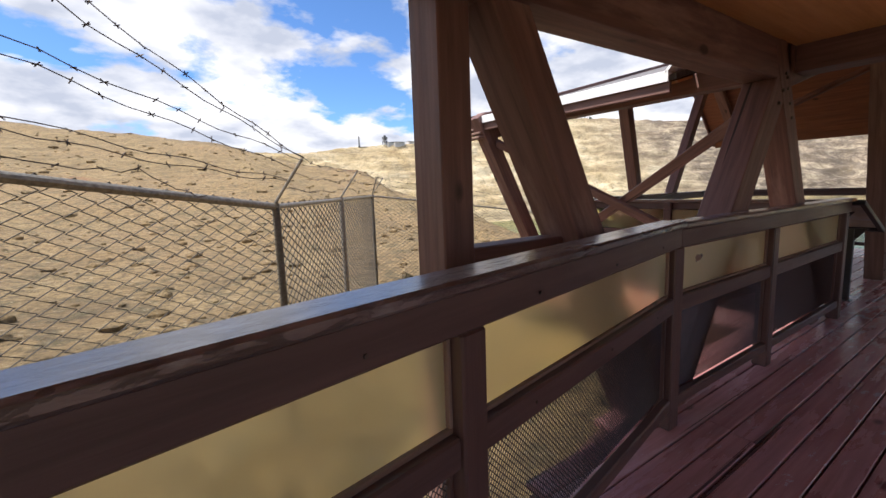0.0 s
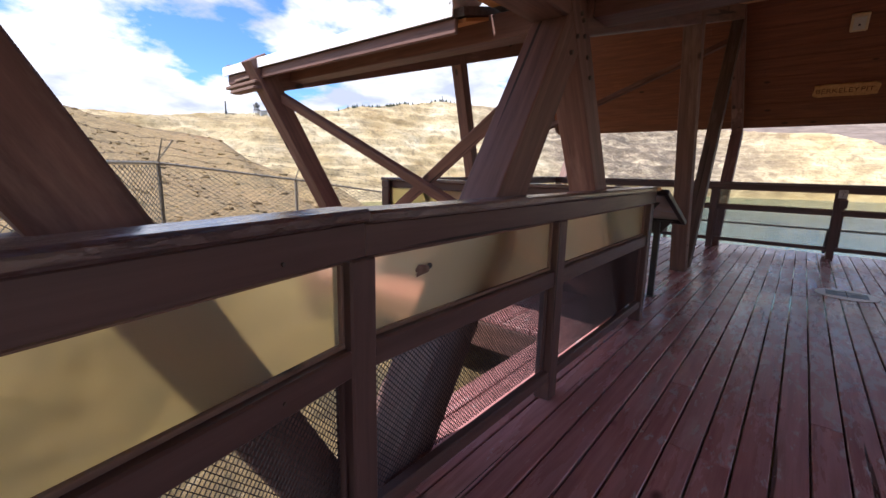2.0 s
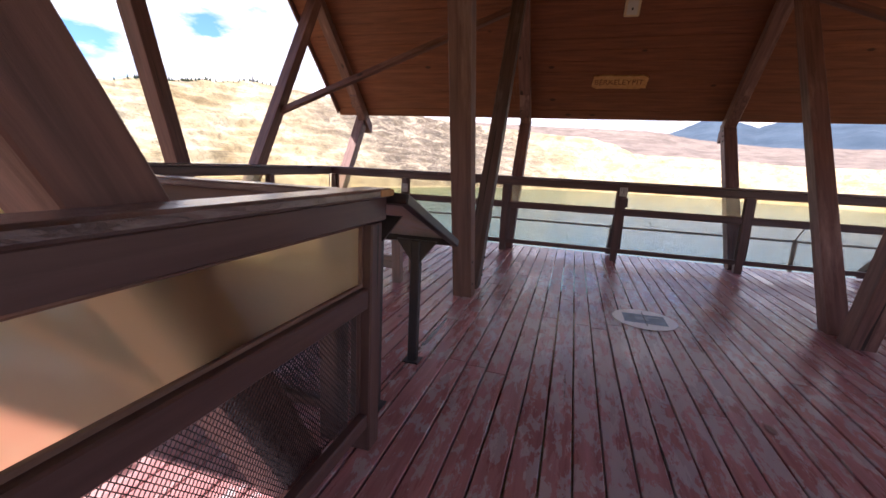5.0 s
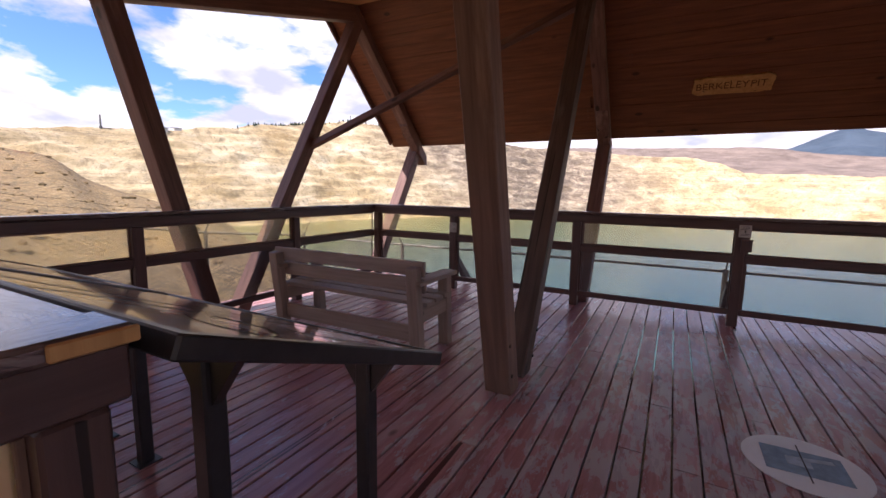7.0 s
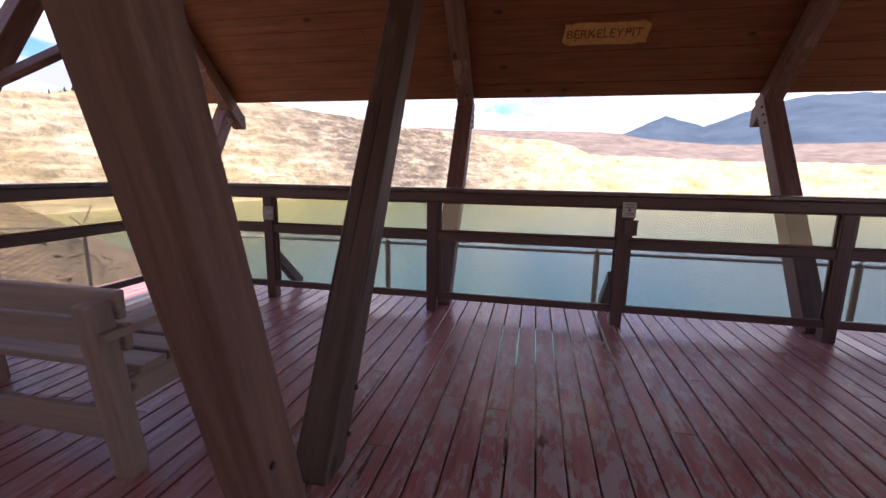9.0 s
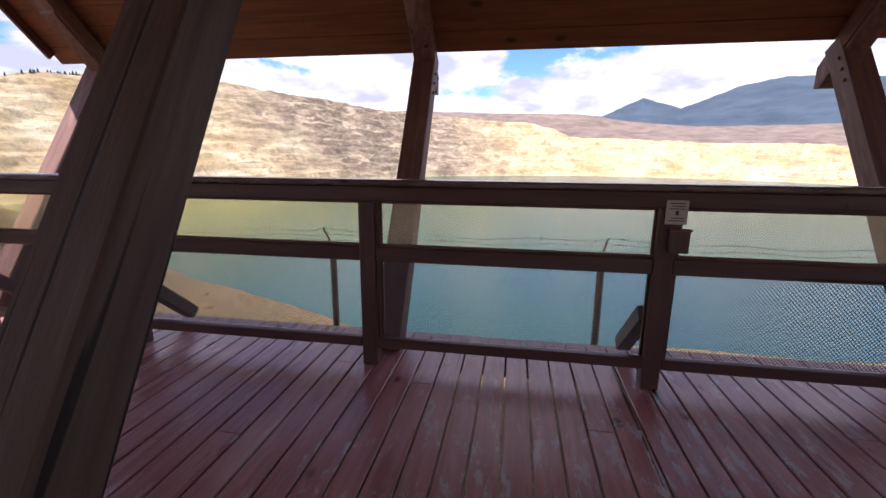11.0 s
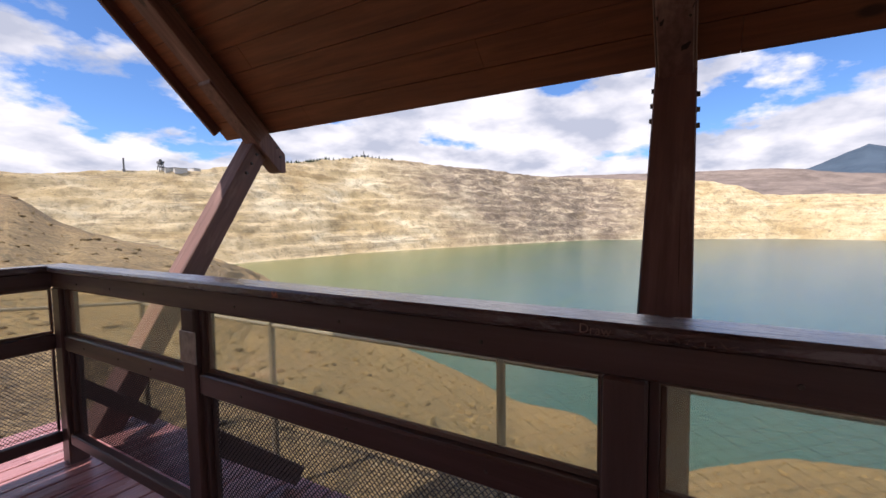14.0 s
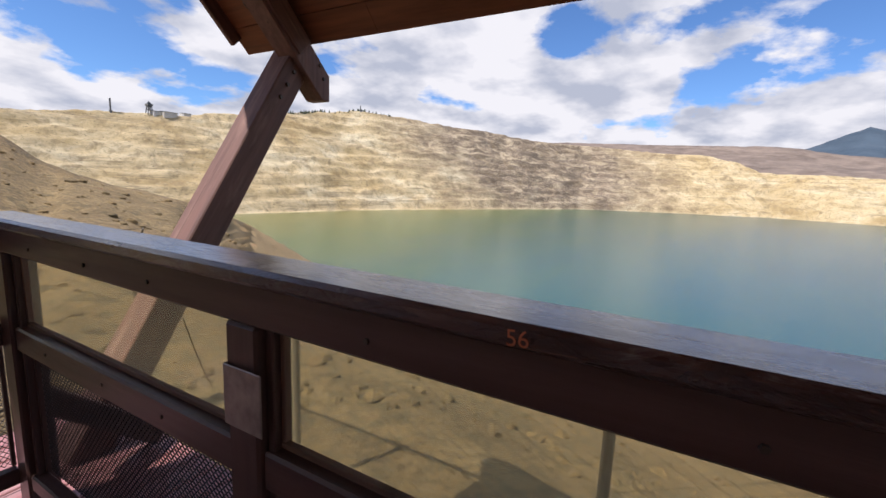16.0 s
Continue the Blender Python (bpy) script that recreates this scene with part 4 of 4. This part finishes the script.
far_rail = guard_rail("dark brown timber guard rail overlooking the pit lake", (FAR_X, -3.62), (FAR_X, LEFT_Y), [0.05, 1.40, 2.94, 4.45, 6.0, 7.58, 8.815], PANE_CLEAR, 1, jamb=0.022)
right_rail = guard_rail("dark brown timber guard rail at the open end of the platform", (RET_X, -3.7), (FAR_X - 0.06, -3.7), [0.0, 1.59, 3.26, 4.60], PANE_CLEAR, 1)
# knee braces outside the far rail
for y in (LEFT_Y, 3.95, 0.86, -2.2):
    tagged(beam("rail_knee_brace", (10.80, y, 0.40), (11.20, y, 0.045), 0.09, 0.085, RAIL), "short dark knee brace bolted behind the guard rail", "brace", "knee braces behind the guard rail")


# ---------------------------------------------------------------- things on the platform
def bench(at):
    t = thing("bench", at, "grey-painted timber bench with slatted back on the deck", "bench", "benches on the deck")
    x, y, z = at

    def B(name, lo, hi, label="", bev=0.005):
        c = [(lo[i] + hi[i]) / 2 for i in range(3)]
        d = [hi[i] - lo[i] for i in range(3)]
        k = d.index(max(d))
        p0, p1 = list(c), list(c)
        p0[k], p1[k] = lo[k], hi[k]
        if k == 1:
            return beam(name, Vector(p0) + Vector(at), Vector(p1) + Vector(at), d[2], d[0], BENCH, t, label, (1, 0, 0), bev)
        if k == 0:
            return beam(name, Vector(p0) + Vector(at), Vector(p1) + Vector(at), d[2], d[1], BENCH, t, label, (0, 1, 0), bev)
        return beam(name, Vector(p0) + Vector(at), Vector(p1) + Vector(at), d[0], d[1], BENCH, t, label, (0, 1, 0), bev)
    L = 1.52
    for yy in (0.0, L - 0.09):
        p0, p1 = Vector((x + 0.05, y + yy + 0.045, z)), Vector((x - 0.03, y + yy + 0.045, z + 0.74))
        beam("leg", p0, p1, 0.085, 0.09, BENCH, t)
        beam("leg", (x + 0.50, y + yy + 0.045, z), (x + 0.47, y + yy + 0.045, z + 0.60), 0.085, 0.09, BENCH, t)
        B("arm", (-0.05, yy - 0.03, 0.60), (0.56, yy + 0.10, 0.635))
        B("side_rail", (0.0, yy + 0.01, 0.30), (0.50, yy + 0.05, 0.41))
    B("back_slat", (0.015, -0.02, 0.665), (0.05, L + 0.02, 0.775))
    B("back_slat", (0.03, -0.02, 0.535), (0.065, L + 0.02, 0.645))
    for k in range(3):
        B("seat_slat", (0.09 + 0.14 * k, -0.01, 0.415 + 0.008 * k), (0.215 + 0.14 * k, L + 0.01, 0.450 + 0.008 * k))
    B("stretcher", (0.03, 0.09, 0.14), (0.065, L - 0.09, 0.27))
    return t


first_bench = bench((8.36, 3.03, 0.0))
copy_thing(first_bench, Matrix.Translation((8.36, -2.75, 0.0)))


def info_panel(y0, y1, legs, bands):
    hi, lo = Vector((6.07, 0, 1.075)), Vector((6.93, 0, 0.755))
    t = thing("information_panel", (6.5, y0, 0), "long tilted glossy information panel on black steel legs", "information panel")
    d = (lo - hi).normalized()
    n = Vector((-d.z, 0, d.x))
    n = n if n.z > 0 else -n

    def Q(s, y, h):
        p = hi + (lo - hi) * s + n * h
        return (p.x, y, p.z)
    bm = bmesh.new()
    slab(bm, [Q(0.03, y0 + 0.03, -0.004), Q(0.97, y0 + 0.03, -0.004), Q(0.97, y1 - 0.03, -0.004), Q(0.03, y1 - 0.03, -0.004)], 0.006)
    part("panel_face", bm, PANEL, t, "glossy printed panel with map artwork")
    for s in (0.02, 0.98):
        beam("frame_bar", Q(s, y0, -0.016), Q(s, y1, -0.016), 0.04, 0.044, BLACK, t, "", n, 0.004)
    for y in (y0 + 0.018, y1 - 0.018):
        beam("frame_bar", Q(0.0, y, -0.016), Q(1.0, y, -0.016), 0.04, 0.044, BLACK, t, "", n, 0.004)
    for y in legs:
        for x in (6.25, 6.80 if y < 3 else 6.714):
            s = (x - hi.x) / (lo.x - hi.x)
            z = (hi + (lo - hi) * s).z - 0.045
            beam("leg", (x, y, 0.0), (x, y, z), 0.055, 0.055, BLACK, t, "black square steel leg")
            for sg in (-1, 1):
                bm = bmesh.new()
                tri = [[bm.verts.new((x + e, y + sg * a, z + b)) for a, b in ((0.027, 0.0), (0.125, 0.0), (0.027, -0.13))] for e in (-0.012, 0.012)]
                bm.faces.new(tri[0])
                bm.faces.new(tri[1][::-1])
                for k in range(3):
                    j = (k + 1) % 3
                    bm.faces.new((tri[0][k], tri[1][k], tri[1][j], tri[0][j]))
                bmesh.ops.recalc_face_normals(bm, faces=bm.faces)
                part("gusset", bm, BLACK, t)
            part("foot_plate", box_bm((x - 0.05, y - 0.05, 0), (x + 0.05, y + 0.05, 0.006)), BLACK, t)
    # broad grey bands curving over the map, painting in reflections of the timbers
    for cs, cy, r0, r1, a0, a1 in bands:
        bm = bmesh.new()
        ring = []
        for i in range(19):
            a = radians(a0 + (a1 - a0) * i / 18)
            ring.append([bm.verts.new(Q(min(0.95, max(0.05, cs + r * math.cos(a) / 0.92)), min(y1 - 0.05, max(y0 + 0.05, cy + r * math.sin(a))), 0.0036)) for r in (r0, r1)])
        for p, q in zip(ring[:-1], ring[1:]):
            bm.faces.new((p[0], p[1], q[1], q[0]))
        bmesh.ops.remove_doubles(bm, verts=bm.verts, dist=0.0005)
        bmesh.ops.recalc_face_normals(bm, faces=bm.faces)
        part("printed_band", bm, BAND, t, "broad grey band painted in as a reflected timber")
    return t


info_panel(2.08, 3.64, (2.30, 3.555), ((0.05, 2.45, 0.36, 0.44, -60, 95), (0.62, 2.30, 0.30, 0.36, 20, 200), (0.9, 3.6, 0.75, 0.85, 170, 300), (1.3, 2.6, 0.68, 0.75, 120, 240)))
info_panel(3.70, 5.02, (3.95, 4.80), ((0.1, 4.3, 0.38, 0.45, -80, 90), (0.9, 4.9, 0.6, 0.68, 170, 280)))

# carved sign and small box on the steep ceiling
d = Vector((1, 0, -1)).normalized()
nrm = Vector((-1, 0, -1)).normalized()


def on_steep(y, x, h=0.0):
    return Vector((x, y, PLANE - x)) + nrm * h


sg = thing("carved_sign", on_steep(0.95, 11.745, 0.004), "light wooden sign with carved letters under the steep roof", "sign")
m_sign = Matrix((Vector((0, -1, 0)), -d, nrm)).transposed().to_4x4()
m_sign.translation = on_steep(0.95, 11.745, 0.004)
bm = bmesh.new()
out = []
for i in range(40):
    a = i / 40 * 2 * math.pi
    c, s = math.cos(a), math.sin(a)
    x = math.copysign(abs(c) ** 0.22, c) * 0.385
    yv = math.copysign(abs(s) ** 0.30, s) * 0.108
    x += 0.012 * math.sin(7 * a)
    yv += 0.006 * math.sin(11 * a + 1)
    out.append(bm.verts.new((x, yv, 0)))
f = bm.faces.new(out)
r = bmesh.ops.extrude_face_region(bm, geom=[f])
bmesh.ops.translate(bm, verts=[v for v in r["geom"] if isinstance(v, bmesh.types.BMVert)], vec=(0, 0, 0.03))
bmesh.ops.recalc_face_normals(bm, faces=bm.faces)
part("board", bm, SIGNWOOD, sg, "pale wavy-edged wooden board", m_sign)
lettering("word", "BERKELEY", 0.118, CARVED, m_sign @ Matrix.Translation((-0.10, 0, 0.031)), sg, 0.0015, "dark carved letters")
lettering("word", "PIT", 0.118, CARVED, m_sign @ Matrix.Translation((0.25, 0, 0.031)), sg, 0.0015, "dark carved letters")

bx = thing("alarm_box", on_steep(0.955, 10.955, 0.002), "small ivory plastic box fixed to the board ceiling", "box")
m_box = m_sign.copy()
m_box.translation = on_steep(0.955, 10.955, 0.003)
part("case", box_bm((-0.095, -0.13, 0), (0.095, 0.13, 0.06), 0.012), PLASTIC, bx, "", m_box)
part("cover", box_bm((-0.065, -0.095, 0.06), (0.065, 0.095, 0.068), 0.003), PAPER, bx, "", m_box)
part("lamp", box_bm((-0.012, -0.03, 0.068), (0.012, 0.0, 0.074), 0.002), INK, bx, "", m_box)

# painted emblem on the deck
EMBLEM_BITS = ((0, 0.115, 0.165, 0.0, 0.0, 0.0071, EMBLEM), (0, 0.04, 0.05, 0.0, 0.02, 0.0085, EMBLEM_PALE), (12, 0.016, 0.10, 0.04, -0.03, 0.0088, EMBLEM_PALE),
               (0, 0.17, 0.003, 0.0, 0.0, 0.0100, INK))
em = thing("painted_emblem", (8.25, 0.77, 0), "worn white painted roundel with blue emblem on deck boards", "floor emblem")
bm = bmesh.new()
bmesh.ops.create_cone(bm, cap_ends=True, segments=48, radius1=0.255, radius2=0.253, depth=0.003, matrix=Matrix.Translation((8.25, 0.77, 0.0055)))
part("roundel", bm, DISC, em)
for rz, l, w, ox, oy, h, mt in EMBLEM_BITS:
    part("emblem", box_bm((-l, -w, 0), (l, w, 0.0012)), mt, em, "faded blue painted emblem", pose(8.25 + ox, 0.77 + oy, h, 0, 0, rz))

# notice and box on a post, plate on another
nt = thing("paper_notice", (10.7060, 0.79, 0.95), "small printed paper notice stapled to the rail post", "notice")
part("sheet", box_bm((10.7050, 0.752, 0.895), (10.7085, 0.852, 1.012)), PAPER, nt)
for k in range(5):
    part("text_bar", box_bm((10.7035, 0.766, 0.995 - 0.013 * k - (0.032 if k > 2 else 0)), (10.7050, 0.838 - 0.01 * (k % 2), 0.999 - 0.013 * k - (0.032 if k > 2 else 0))), INK, nt)
part("pictogram", box_bm((10.7035, 0.794, 0.940), (10.7050, 0.808, 0.962)), INK, nt)
kb = thing("coin_box", (10.6830, 0.77, 0.8), "small dark wooden box fixed to the rail post", "box")
part("case", box_bm((10.6820, 0.735, 0.755), (10.7150, 0.825, 0.868), 0.004), RAIL, kb)
part("lid", box_bm((10.6760, 0.730, 0.862), (10.7160, 0.830, 0.874), 0.003), TIMBER, kb)
pl = thing("metal_plate", (10.7080, 3.95, 0.82), "bent metal plate screwed to the rail post", "plate")
part("plate", box_bm((10.7060, 3.893, 0.757), (10.7100, 4.003, 0.884), 0.002), PLATE, pl)
part("flange", box_bm((10.7085, 3.999, 0.757), (10.7700, 4.003, 0.884), 0.001), PLATE, pl)
# graffiti scratched into the far rail
FACE = Matrix((Vector((0, -1, 0)), Vector((0, 0, 1)), Vector((-1, 0, 0)))).transposed().to_4x4()


def scratch(name, text, y, z, size, material, tilt=0):
    m = FACE.copy()
    m.translation = (FAR_X - 0.0785, y, z)
    ob = lettering(name, text, size, material, m @ Matrix.Rotation(radians(tilt), 4, "Z"), None, 0.0006)
    tagged(ob, "letters scratched into the dark rail paint", "graffiti", "graffiti on the rail")


scratch("graffiti", "56", 3.405, 1.069, 0.030, SCRATCH, 4)
scratch("graffiti", "Draw", 2.432, 1.070, 0.028, SCRATCH_PALE, -2)
# unreadable scratches after the word
rnd = random.Random(14)
lines = []
for k in range(13):
    y0, z0 = 2.37 - 0.0145 * k, 1.070 - 0.0004 * k
    lines.append([(FAR_X - 0.0775, y0 + rnd.uniform(-0.008, 0.008), z0 + rnd.uniform(-0.008, 0.008)) for _ in range(3)])
lines.append([(FAR_X - 0.0775, 3.40, 1.060), (FAR_X - 0.0775, 3.37, 1.061), (FAR_X - 0.0775, 3.335, 1.063)])
tagged(part("graffiti", wire_mesh("graffiti", lines, 0.0009, SCRATCH_PALE), SCRATCH_PALE), "fine unreadable scratches in the dark rail paint", "graffiti", "graffiti on the rail")
# hairline crack in a far pane
part("crack", wire_mesh("crack", [[(10.763, 4.23 - 0.103 * q, 0.916 - 0.144 * q - 0.012 * math.sin(math.pi * q)) for q in np.linspace(0, 1, 12)]], 0.0011, BOLT), BOLT, far_rail, "hairline crack in the pane")
# bare wood where the cap end is chipped
bm = box_bm((5.93, NEAR_Y - 0.082, 1.070), (6.043, NEAR_Y - 0.074, 1.096), 0.003)
part("chipped_edge", bm, SIGNWOOD, near_rail, "bare orange wood at a chipped cap corner")
# dead moth on the glass
mo = thing("dead_moth", (3.55, 2.17, 0.86), "dark dead insect on the frosted pane", "insect")
bm = bmesh.new()
bmesh.ops.create_icosphere(bm, subdivisions=2, radius=1)
for v in bm.verts:
    v.co = (3.342 + v.co.x * 0.015, NEAR_Y - 0.004 + v.co.y * 0.005, 0.888 + v.co.z * 0.011)
part("body", bm, INK, mo)
bm = bmesh.new()
for k in range(5):
    z = 0.892 - 0.004 * k
    slab(bm, [(3.338, NEAR_Y - 0.006, z), (3.285 - 0.008 * (k % 3), NEAR_Y - 0.007, z + 0.010 - 0.004 * k), (3.272 - 0.006 * (k % 2), NEAR_Y - 0.009, z + 0.002 - 0.004 * k), (3.334, NEAR_Y - 0.009, z - 0.006)], 0.0008)
part("wing", bm, TIMBER_GREY, mo)


# ---------------------------------------------------------------- chain-link fences
def chain_link(p0, p1, z0, z1):
    """Woven diamonds between two plan points, with sloping foot and head heights given per end."""
    P0, P1 = np.array(p0, float), np.array(p1, float)
    L = np.linalg.norm(P1 - P0)
    u = (P1 - P0) / L
    nv = np.array([-u[1], u[0]])
    pitch = 0.078
    n = int(L / pitch)
    paths = []
    for k in range(n):
        s = (k + 0.5) * pitch
        f = s / L
        b, t = z0[0] + (z0[1] - z0[0]) * f, z1[0] + (z1[1] - z1[0]) * f
        m = int((t - b) / (pitch / 2))
        pts = []
        for j in range(m + 1):
            sg = 1 if (j + k) % 2 else -1
            q = P0 + u * (s + sg * pitch * 0.52) + nv * 0.003 * sg
            pts.append((q[0], q[1], b + (t - b) * j / m))
        paths.append(pts)
    return paths


def barbed(points, sag, seed):
    rnd = random.Random(seed)
    paths = []
    P = [Vector(p) for p in points]
    line = []
    for a, b in zip(P[:-1], P[1:]):
        n = max(6, int((b - a).length / 0.12))
        for i in range(n):
            f = i / n
            q = a.lerp(b, f)
            q.z -= sag * 4 * f * (1 - f) + 0.012 * math.sin(f * 17 + seed)
            line.append(q)
    line.append(P[-1])
    paths.append([tuple(q) for q in line])
    acc = 0.0
    for a, b in zip(line[:-1], line[1:]):
        acc += (b - a).length
        if acc > 0.125:
            acc = 0.0
            for k in range(2):
                dv = Vector((rnd.uniform(-1, 1), rnd.uniform(-1, 1), rnd.uniform(-1, 1))).normalized() * 0.02
                paths.append([tuple(b - dv), tuple(b + dv)])
    return paths


def fence(label, pts, tops, mesh_h, arm_dir, wires, far=False, rail_r=0.021, seed=1):
    up = 0.20 if far else 0.33
    t = thing("chain_link_fence", (*pts[0], tops[0] - mesh_h), label, "fence", "chain-link fences round the platform")
    spans = []
    for i, p in enumerate(pts):
        corner = 0 < i < len(pts) - 1
        post = pipe("post", (*p, tops[i] - mesh_h - 0.4), (*p, tops[i] + 0.03), 0.036 if corner else 0.03, GALV, t, "galvanised fence post")
        if arm_dir:
            a0 = Vector((*p, tops[i] + 0.03))
            a1 = a0 + Vector((arm_dir[0], arm_dir[1], up))
            pipe("barb_arm", a0, a1, 0.012, GALV, t, "angled barbed wire arm", 6)
    for a, b, za, zb in zip(pts[:-1], pts[1:], tops[:-1], tops[1:]):
        pipe("top_rail", (*a, za), (*b, zb), rail_r, GALV, t, "galvanised top rail")
        tagged(part("wire_fabric", wire_mesh("wire_fabric", chain_link(a, b, (za - mesh_h, zb - mesh_h), (za + 0.03, zb + 0.03)), 0.0058 if not far else 0.0022, FABRIC), FABRIC, t), "chain-link fabric", kind="stuff")
    if arm_dir and wires:
        for k in range(wires):
            f = (k + 1) / wires
            line = [(p[0] + arm_dir[0] * f, p[1] + arm_dir[1] * f, tops[i] + 0.03 + up * f) for i, p in enumerate(pts)]
            part("barbed_wire", wire_mesh("barbed_wire", barbed(line, 0.03, seed + k), 0.0028, RUST), RUST, t, "rusty barbed wire")
    return t


fence("rusty chain-link fence with sagging barbed wire beside the platform", [(1.71, 4.64), (3.06, 6.66), (4.74, 9.18)], [1.21, 1.21, 1.21], 1.85, (0.19, -0.15), 3, seed=3)
fence("chain-link fence with barbed wire across the dirt", [(4.74, 9.18), (7.6, 9.9), (10.6, 9.0), (12.75, 8.73)], [1.21, 0.9, 0.45, 0.24], 1.85, (0.02, -0.2), 3, seed=9)
fence("chain-link fence with barbed wire above the lake", [(12.75, 8.73), (12.75, 6.09), (12.75, 3.49), (12.75, 0.72), (12.75, -2.1), (12.75, -4.9)], [0.22, 0.22, 0.24, 0.24, 0.24, 0.24], 1.75,
      (-0.20, 0.0), 3, far=True, seed=15)
near_f = fence("chain-link fence with heavy top rail close to the walkway", [(1.71, 4.64), (-1.7, 2.50)], [1.21, 1.74], 2.05, None, 0, rail_r=0.028)
for k, (a, b, c) in enumerate([((1.92, 4.50, 1.57), (0.62, 3.78, 2.20), (-0.6, 3.1, 2.75)), ((1.92, 4.50, 1.57), (0.74, 3.85, 2.24), (-0.4, 3.2, 2.72)), ((1.92, 4.50, 1.56), (0.44, 3.68, 2.0), (-0.6, 3.1, 2.3)),
                               ((1.86, 4.54, 1.50), (0.43, 3.68, 1.93), (-0.6, 3.1, 2.2)), ((1.80, 4.58, 1.42), (0.40, 3.66, 1.67), (-0.6, 3.1, 1.85)),
                               ((1.80, 4.58, 1.40), (0.39, 3.66, 1.61), (-0.6, 3.1, 1.8)), ((1.20, 4.28, 1.30), (0.85, 4.0, 1.46), (0.38, 3.65, 1.50))]):
    part("barbed_wire", wire_mesh("barbed_wire", barbed([a, b, c], 0.02, 30 + k), 0.0035, RUST), RUST, near_f, "rusty sagging barbed wire")


# ---------------------------------------------------------------- deck (last: many boards)
PITCH = 0.127
deck = tagged(new("floor"), "red-stained timber deck boards, with scuffs and painted grey sheen along the middle", "deck", kind="structure")
deck.matrix_basis = Matrix.Translation((6, 0, 0))
HOLE_X, HOLE_Y = 5.12, 2.56
D_X0, D_X1, D_Y0, D_Y1 = -4.2, 11.25, -4.25, 5.85
rnd = random.Random(21)
row = 0
y = D_Y0
while y < D_Y1 - 0.02:
    x0 = HOLE_X
    if -1.05 < y + PITCH * 0.5 < HOLE_Y:
        x0 = max(D_X0, 2.98 - (2.46 - y - PITCH / 2) / 0.195)
    x = x0 + rnd.choice([0, 0, 0.02])
    first = True
    while x < D_X1 - 0.05:
        ln = rnd.choice([2.44, 3.05, 3.66, 4.27, 4.88]) if not first else rnd.choice([1.22, 2.44, 3.05, 3.66])
        first = False
        x1 = min(D_X1 + rnd.choice([0, -0.01, 0.01]), x + ln)
        if D_X1 - x1 < 0.5:
            x1 = D_X1
        ob = part("board", beam_mesh(0.040, PITCH - 0.009, round(x1 - x - 0.003, 2), DECK, 0.004), DECK, deck, "",
                  along((x, y + PITCH / 2, -0.02 + rnd.uniform(-0.0012, 0.0012)), (x1, y + PITCH / 2, -0.02), (0, 1, 0)))
        x = x1
    y += PITCH
# joists, rim boards and the posts under them
for a, b in (((HOLE_X + 0.02, HOLE_Y + 0.02), (HOLE_X + 0.02, D_Y1)), ((D_X1 - 0.03, D_Y0), (D_X1 - 0.03, D_Y1)), ((3.1, HOLE_Y - 0.03), (HOLE_X, HOLE_Y - 0.03)), ((D_X0, 1.06), (3.1, HOLE_Y - 0.07)), ((HOLE_X, D_Y1 - 0.03), (D_X1, D_Y1 - 0.03)),
             ((6.9, D_Y0), (6.9, D_Y1)), ((9.0, D_Y0), (9.0, D_Y1)), ((2.5, -1.0), (2.5, 2.3)), ((0.0, -1.0), (0.0, 1.8)), ((D_X0, -1.0), (HOLE_X, -1.0)), ((HOLE_X + 0.02, D_Y0), (HOLE_X + 0.02, -1.0))):
    ob = beam("joist", (*a, -0.155), (*b, -0.155), 0.045, 0.22, TIMBER, deck, "dark timber joist under the deck", (0, 0, 1))
for x, y in ((5.2, 2.5), (5.2, 5.7), (11.15, 5.7), (11.15, 2.3), (11.15, -0.7), (11.15, -4.1), (2.5, 2.3), (0, 1.8), (8.3, 5.7)):
    beam("stilt", (x, y, -3.0), (x, y, -0.26), 0.14, 0.14, TIMBER, deck, "timber stilt under the deck")
